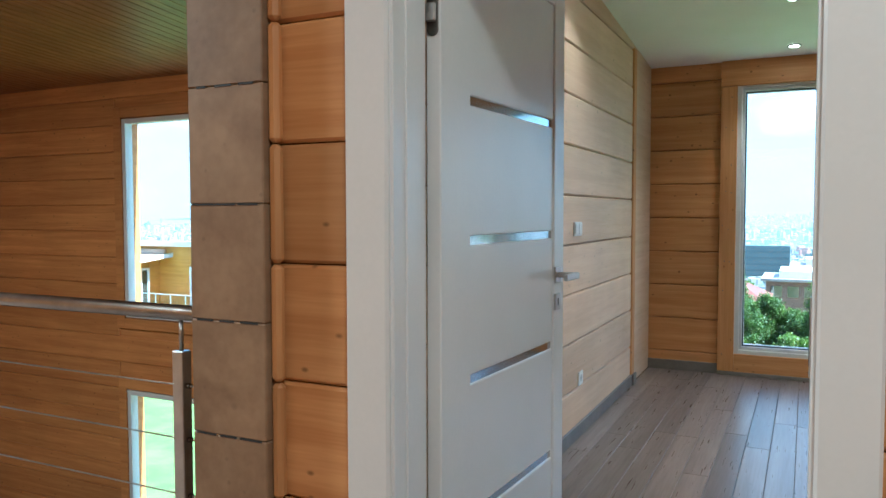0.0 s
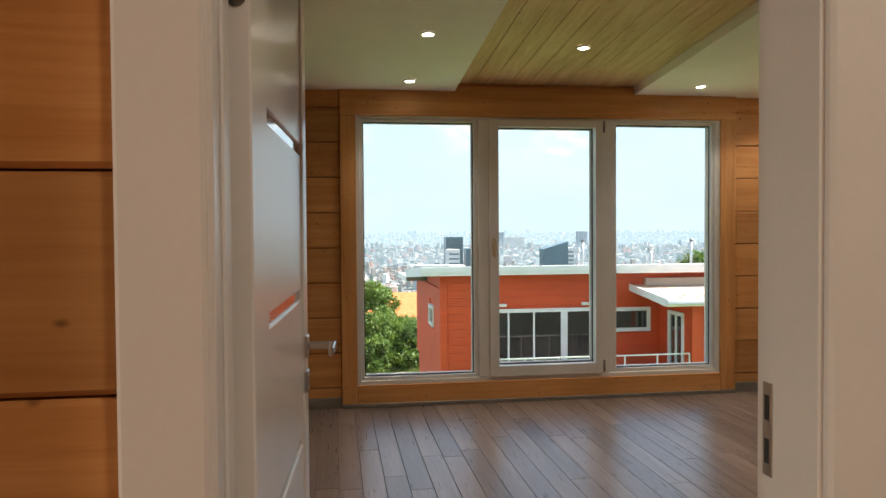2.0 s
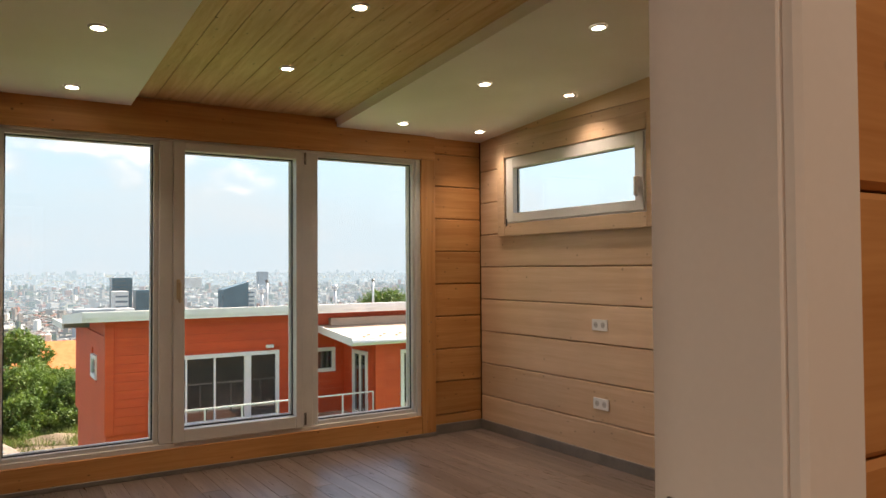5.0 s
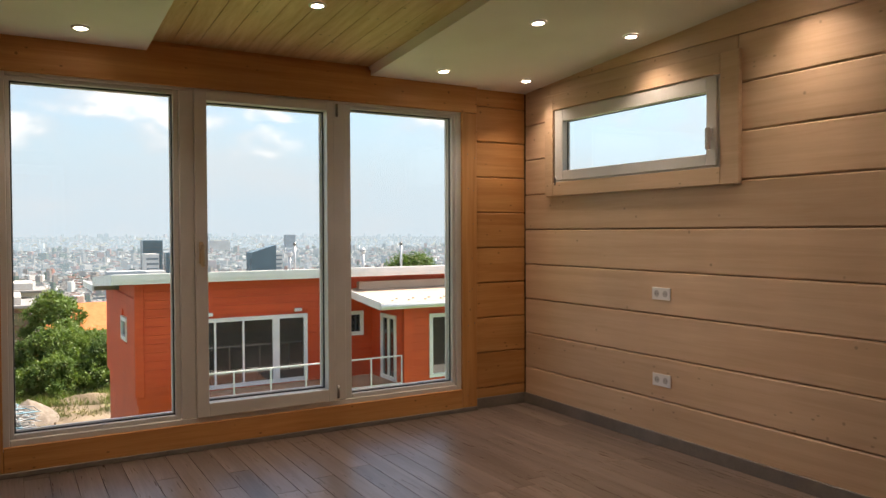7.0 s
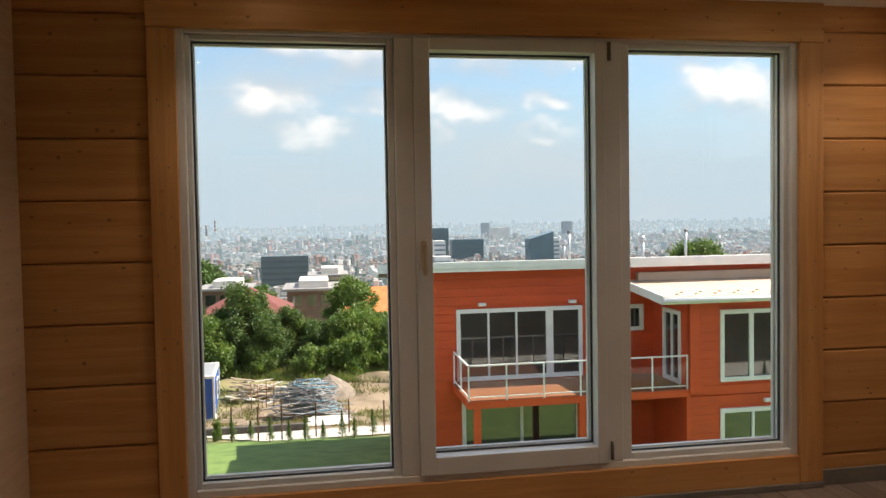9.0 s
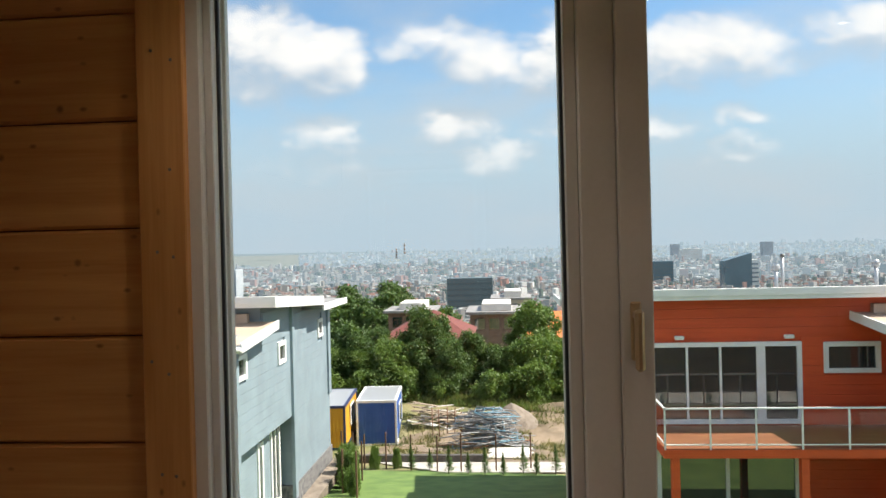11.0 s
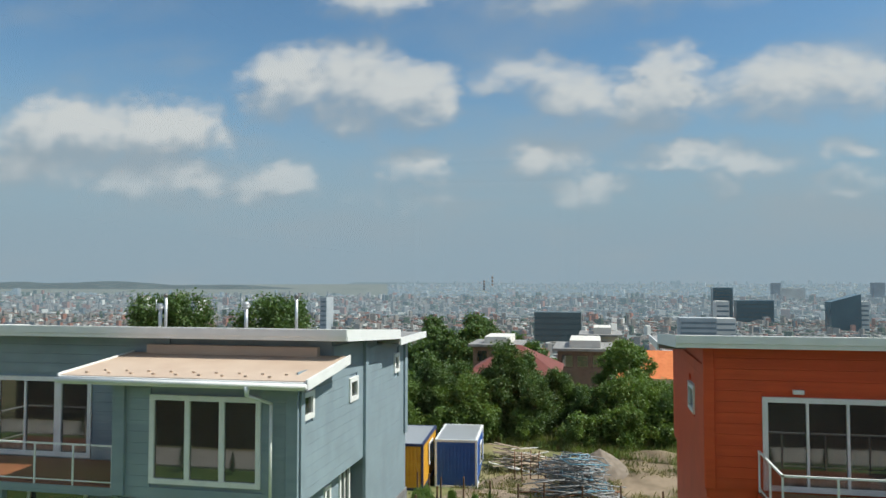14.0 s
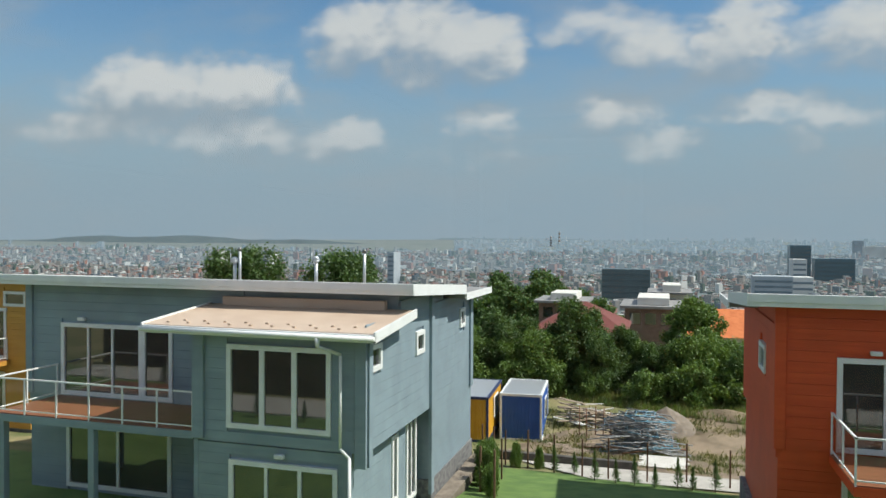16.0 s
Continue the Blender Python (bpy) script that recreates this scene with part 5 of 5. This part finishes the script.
# ---- site containers ----
def container(m, w, d, h, paint, trim, label):
    ob = thing("site_container", label, "container", "site containers")
    part("floor_frame", boxes((-w / 2, w / 2, 0, d, 0, 0.12)), trim, ob)
    bm = bmesh.new()
    n = int(w / 0.2)
    for k in range(n):
        box(bm, -w / 2 + 0.1 + (w - 0.2) * k / n, -w / 2 + 0.1 + (w - 0.2) * (k + 0.62) / n, 0.02, 0.07, 0.12, h - 0.1)
    box(bm, -w / 2 + 0.05, w / 2 - 0.05, 0.06, d - 0.06, 0.1, h - 0.1)
    part("wall_panel", bm, paint, ob)
    for x in (-w / 2, w / 2 - 0.12):
        for y in (0, d - 0.12):
            part("corner_post", boxes((x, x + 0.12, y, y + 0.12, 0.12, h - 0.12), bevel=0.01), trim, ob)
    part("top_frame", boxes((-w / 2, w / 2, 0, 0.12, h - 0.13, h), (-w / 2, w / 2, d - 0.12, d, h - 0.13, h), (-w / 2, -w / 2 + 0.12, 0.12, d - 0.12, h - 0.13, h), (w / 2 - 0.12, w / 2, 0.12, d - 0.12, h - 0.13, h)), trim, ob)
    part("roof", boxes((-w / 2 + 0.1, w / 2 - 0.1, 0.1, d - 0.1, h - 0.06, h - 0.01)), galv, ob, "pale grey metal roof")
    wn = part("window", boxes((w / 2 - 0.02, w / 2 + 0.03, d * 0.38, d * 0.68, 0.85, 2.0), bevel=0.01), ext_white, ob)
    part("pane", boxes((w / 2 + 0.03, w / 2 + 0.04, d * 0.42, d * 0.64, 0.95, 1.9)), dark_pane, wn)
    ob.matrix_world = m
    return ob


cblue = surface("blue_container_paint", (0.015, 0.085, 0.34), (0.025, 0.11, 0.42), 2, 0.45)
cyel = surface("yellow_container_paint", (0.62, 0.30, 0.02), (0.70, 0.37, 0.03), 2, 0.5)
cnavy = surface("dark_blue_frame_paint", (0.02, 0.03, 0.09), (0.03, 0.045, 0.12), 2, 0.5)
container(pose(-6.69, 39.6, ground_z(39.6) - 0.02, 0, 0, 4), 2.3, 4.4, 2.55, cblue, ext_white, "blue site container with white edges on bare ground")
container(pose(-9.1, 37.2, ground_z(37.2) + 0.02, 0, 0, 4), 2.3, 5.0, 2.35, cyel, cnavy, "yellow site container with dark blue edges")

# ---- yard clutter ----
rk = random.Random(9)
rust, pale_pipe, blue_pipe = surface("rusty_steel", (0.16, 0.075, 0.04), (0.24, 0.12, 0.07), 5, 0.8), surface("weathered_scaffold_tube", (0.16, 0.165, 0.17), (0.30, 0.31, 0.31), 5, 0.5, metal=0.3), surface("blue_scaffold_paint", (0.09, 0.22, 0.30), (0.15, 0.31, 0.39), 5, 0.5)
pile = thing("scaffold_pile", "heap of blue and grey scaffold frames on bare earth", "scaffold pile")
for k in range(46):
    t = k / 46
    cx, cy = -0.3 + rk.uniform(-1.0, 1.0) * (1.15 - 0.6 * t), 38.6 + rk.uniform(-1.2, 1.2) * (1.1 - 0.6 * t)
    z = ground_z(cy) + 0.12 + 1.95 * t
    a, L2, W2 = rk.uniform(-0.35, 0.35) + (0 if k % 4 else 0.8), rk.uniform(0.7, 1.5) * (1.25 - 0.5 * t), rk.uniform(0.35, 0.55)
    ca, sa, tilt = math.cos(a), math.sin(a), rk.uniform(-0.22, 0.22)
    P = lambda p, q: (cx + ca * p - sa * q, cy + sa * p + ca * q, z + tilt * p + 0.08 * q)
    bm = bmesh.new()
    tube(bm, P(-L2, -W2), P(L2, -W2), 0.03, 6), tube(bm, P(-L2, W2), P(L2, W2), 0.03, 6)
    for q in (-0.95, -0.3, 0.35, 0.95):
        tube(bm, P(L2 * q, -W2), P(L2 * q, W2), 0.022, 6)
    part("frame", bm, blue_pipe if k % 5 == 0 else pale_pipe, pile)
for k in range(26):
    cx, cy = -0.5 + rk.uniform(-1.5, 1.4), 37.6 + rk.uniform(-0.8, 1.5)
    a, l = rk.uniform(-0.5, 0.9), rk.uniform(0.8, 1.6)
    z = ground_z(cy) + 0.08 + rk.uniform(0, 1.2)
    part("tube", tube(bmesh.new(), (cx - l * math.cos(a), cy - l * math.sin(a), z + rk.uniform(-0.05, 0.25)), (cx + l * math.cos(a), cy + l * math.sin(a), z), 0.028, 6), pale_pipe if k % 3 else rust, pile)
slabs = thing("board_stack", "stack of white formwork boards beside the heap", "boards")
for k in range(9):
    x, y = 0.75 + rk.uniform(-0.15, 0.15), 34.2 + 0.16 * k
    part("board", boxes((x - 1.0, x + 1.0, y - 0.5, y - 0.34, ground_z(y) + 0.1 + 0.035 * k, ground_z(y) + 0.17 + 0.035 * k), bevel=0.01), render_white, slabs)


def heap(name, cx, cy, rx, ry, hgt, mat, label, cat):
    bm = bmesh.new()
    rings = []
    for i in range(9):
        f = i / 8
        ring = []
        for k in range(28):
            a = 2 * math.pi * k / 28
            wob = 1 + 0.16 * noise.noise((math.cos(a) * 2 + cx, math.sin(a) * 2, f * 3))
            x, y = cx + rx * f * math.cos(a) * wob, cy + ry * f * math.sin(a) * wob
            z = ground_z(y) + hgt * (1 - f) ** 0.9 * (1 + 0.2 * noise.noise((x * 1.3, y * 1.3, 0))) - 0.05
            ring.append(bm.verts.new((x, y, z)))
        rings.append(ring)
    for a, b in zip(rings, rings[1:]):
        for k in range(28):
            bm.faces.new((a[k], a[(k + 1) % 28], b[(k + 1) % 28], b[k])).smooth = True
    bmesh.ops.remove_doubles(bm, verts=bm.verts, dist=0.001)
    return tagged(part(name, bm, mat, None, label), category=cat)


gravel = surface("grey_brown_gravel", (0.15, 0.12, 0.095), (0.26, 0.215, 0.17), 3, 0.95, 22, 0.9)
heap("gravel_heap", 0.9, 43.2, 1.65, 1.7, 1.35, gravel, "grey-brown gravel heap on the yard", "gravel")
heap("knoll", KX, KY, 30, 16, KH, meadow, "grassy knoll under the far trees", "knoll")
heap("earth_heap", 4.2, 45.6, 2.2, 1.2, 0.5, dirt, "low heap of earth and rubble", "earth")
old_wood = wood("weathered_plank", 0, (0.42, 0.34, 0.25), (0.28, 0.21, 0.15), rough=0.8, knots=0.2)
pallets = thing("timber_stack", "untidy stack of old planks and pallets", "timber")
for k in range(44):
    cx, cy = -3.2 + rk.uniform(-1.5, 1.3), 43.4 + rk.uniform(-1.0, 1.2)
    a = rk.uniform(-0.7, 0.7)
    z = ground_z(cy) + 0.05 + 0.9 * k / 44 * rk.uniform(0.3, 1.3)
    bm = boxes((-0.9, 0.9, -0.07, 0.07, -0.02, 0.02), bevel=0.004)
    bm.transform(pose(cx, cy, z, rk.uniform(-12, 12), rk.uniform(-14, 14), math.degrees(a)))
    part("plank", bm, old_wood if k % 4 else render_white, pallets)
for cx, cy in ((-3.4, 36.3), (-4.4, 37.6), (-2.9, 38.9)):
    p = thing("pallet", "weathered wooden pallet lying on the ground", "pallet", "pallets")
    for k in range(5):
        part("slat", boxes((-0.6, 0.6, -0.4 + 0.18 * k, -0.3 + 0.18 * k, 0.1, 0.13)), old_wood, p)
    for k in range(3):
        part("block", boxes((-0.58 + 0.54 * k, -0.48 + 0.54 * k, -0.4, 0.42, 0.0, 0.1)), old_wood, p)
    p.matrix_world = pose(cx, cy, ground_z(cy) + 0.03, 0, 0, rk.uniform(-25, 25))
for k in range(7):
    x, y = -3.7 + 0.42 * k, 41.3 + rk.uniform(-0.3, 0.3)
    tagged(part("steel_rod", tube(bmesh.new(), (x, y, ground_z(y) - 0.1), (x + rk.uniform(-0.05, 0.05), y, ground_z(y) + rk.uniform(1.2, 1.8)), 0.03, 6), rust, None, "upright rusty steel rod in the yard"), category="rod", group="rusty rods")

# ---- fence, kerb and young plants ----
kerb_mat = surface("dark_timber_edging", (0.06, 0.055, 0.05), (0.11, 0.10, 0.09), 3, 0.85)
structure("kerb", boxes((-6.9, -0.4, 32.35, 32.6, ground_z(32.4) - 0.2, ground_z(32.4) + 0.38), bevel=0.02), kerb_mat, "dark timber edging along the yard")
post_wood = wood("brown_fence_post", 2, (0.20, 0.11, 0.065), (0.11, 0.06, 0.035), rough=0.8, knots=0.1)
for x, y in ((-4.55, 23.46), (-5.25, 24.4), (-2.34, 29.6), (-1.32, 29.5), (0.15, 29.7), (1.63, 30.4), (3.2, 30.0), (4.7, 29.6), (-3.5, 29.9), (-4.7, 30.6), (-5.7, 30.8), (-6.3, 31.2), (-6.9, 31.6), (-5.1, 27.2)):
    h = rk.uniform(1.45, 1.75)
    tagged(part("fence_post", boxes((x - 0.032, x + 0.032, y - 0.032, y + 0.032, ground_z(y) - 0.3, ground_z(y) + h), bevel=0.008), post_wood, None, "thin brown wooden fence post"), category="post", group="fence posts")


def conifer(seed, h):
    rng = np.random.RandomState(seed)
    ob = thing("young_conifer", "young dark green conifer planted along the fence", "conifer", "young conifers")
    part("stem", tube(bmesh.new(), (0, 0, -0.1), (0, 0, h), 0.02, 6, 0.005), bark, ob)
    V, F = [], []
    for k in range(420):
        t = rng.rand() ** 0.8
        z, r, a = h * (0.08 + 0.92 * t), 0.36 * h * (1 - t) + 0.03, rng.rand() * 6.283
        rr = r * (0.3 + 0.7 * rng.rand())
        c, tip = np.array((rr * 0.35 * math.cos(a), rr * 0.35 * math.sin(a), z)), np.array((rr * math.cos(a), rr * math.sin(a), z + 0.12 * rng.rand()))
        side = np.array((-math.sin(a), math.cos(a), 0.4)) * 0.02
        n = len(V)
        V += [tuple(c - side), tuple(tip), tuple(c + side)]
        F.append((n, n + 1, n + 2))
    me = bpy.data.meshes.new("needles")
    me.from_pydata(V, [], F)
    me.materials.append(leaf_a)
    new("needles", me).parent = ob
    return ob


con = [conifer(1, 1.15), conifer(2, 0.9)]
done = set()
for k, x in enumerate((-1.8, -1.0, -0.3, 0.45, 1.27, 1.8, 2.6, 3.65, 4.2, -2.7, -3.5, 5.0)):
    m = pose(x, 28.8 + rk.uniform(-0.2, 0.2) + (1.2 if x < -2 else 0), ground_z(28.8) - (0.15 if x < -2 else 0), 0, 0, rk.uniform(0, 360))
    if k < 2:
        con[k].matrix_world = m
    else:
        copy_thing(con[k % 2], m)
for k in range(22):
    copy_thing(con[k % 2], pose(-26 + 2.3 * k + rk.uniform(-0.4, 0.4), 4.2 + rk.uniform(-0.2, 0.2), -6.86, 0, 0, rk.uniform(0, 360)))
for k, (x, y, s) in enumerate(((-5.0, 24.6, 0.5), (-5.3, 25.6, 0.55), (-5.5, 26.6, 0.5), (-5.7, 27.6, 0.45), (-4.8, 23.8, 0.35), (-6.2, 30.2, 0.4), (-5.2, 30.5, 0.35), (-4.2, 30.6, 0.3))):
    c = copy_thing(protos[3], pose(x, y, ground_z(y), 0, 0, rk.uniform(0, 360)))
    c.scale = (s * 0.45, s * 0.45, s)
    tagged(c, "young climbing shrub beside the fence", "shrub", "shrubs along the fence")
structure("gravel_strip", boxes((-6.3, -5.75, 19, 29, -7.2, -6.86)), gravel, "grey gravel strip along the blue house")

# wild grass at the foot of the trees, and weeds in the yard
straw = leafy("dry_grass", (0.09, 0.115, 0.035), (0.23, 0.215, 0.09))


def blades(name, seed, count, place, low, high, mat, label):
    rng = np.random.RandomState(seed)
    V, F = [], []
    for k in range(count):
        x, y = place(rng)
        z, h, a = ground_z(y), low + (high - low) * rng.rand() ** 2, rng.rand() * 6.283
        n = len(V)
        V += [(x - 0.035 * math.cos(a), y - 0.035 * math.sin(a), z), (x + 0.035 * math.cos(a), y + 0.035 * math.sin(a), z), (x + rng.normal() * 0.1, y + rng.normal() * 0.1, z + h)]
        F.append((n, n + 1, n + 2))
    me = bpy.data.meshes.new(name)
    me.from_pydata(V, [], F)
    me.materials.append(mat)
    return tagged(new(name, me), label, "grass", kind="stuff")


def verge(rng):
    x = rng.uniform(-9, 13)
    return x, 44.6 + rng.rand() * 3.4 + (0.9 - 0.22 * x if x < 4 else 0.0)


TUFTS = np.random.RandomState(12).uniform((-6.5, 33.0), (12.5, 45.5), (170, 2))


def tuft(rng):
    c = TUFTS[rng.randint(len(TUFTS))]
    return c[0] + rng.normal() * 0.3, c[1] + rng.normal() * 0.3


blades("tall_grass", 4, 12000, verge, 0.1, 0.5, leaf_b, "tall wild grass along the hedge")
blades("dry_grass", 6, 7000, verge, 0.15, 0.6, straw, "dry straw-coloured grass along the hedge")
blades("weeds", 5, 14000, tuft, 0.05, 0.32, straw, "patchy weeds on the bare earth")

# ---- the house's own outer wall, below and around the windows ----
# Unseen; dark colour stands for shaded wall and windows mirrored in opposite panes.
structure("wall_lower", boxes((-1.0, 3.9, 0.15, 0.3, -6.95, -0.3), (-34, -1.0, -0.7, -0.55, -6.95, -3.2), (3.9, 30, 0.15, 0.3, -6.95, -0.3)), surface("dark_mirrored_wall", (0.07, 0.04, 0.025), (0.10, 0.06, 0.04), 3, 0.6), "dark lower storey of the house, unseen, added for reflections")
own = structure("wall_outside", boxes((-1.0, -0.08, 0.145, 0.19, -0.3, 2.6), (3.01, 3.9, 0.145, 0.19, -0.3, 2.6)), yellow_paint, "yellow timber outer wall of the house")
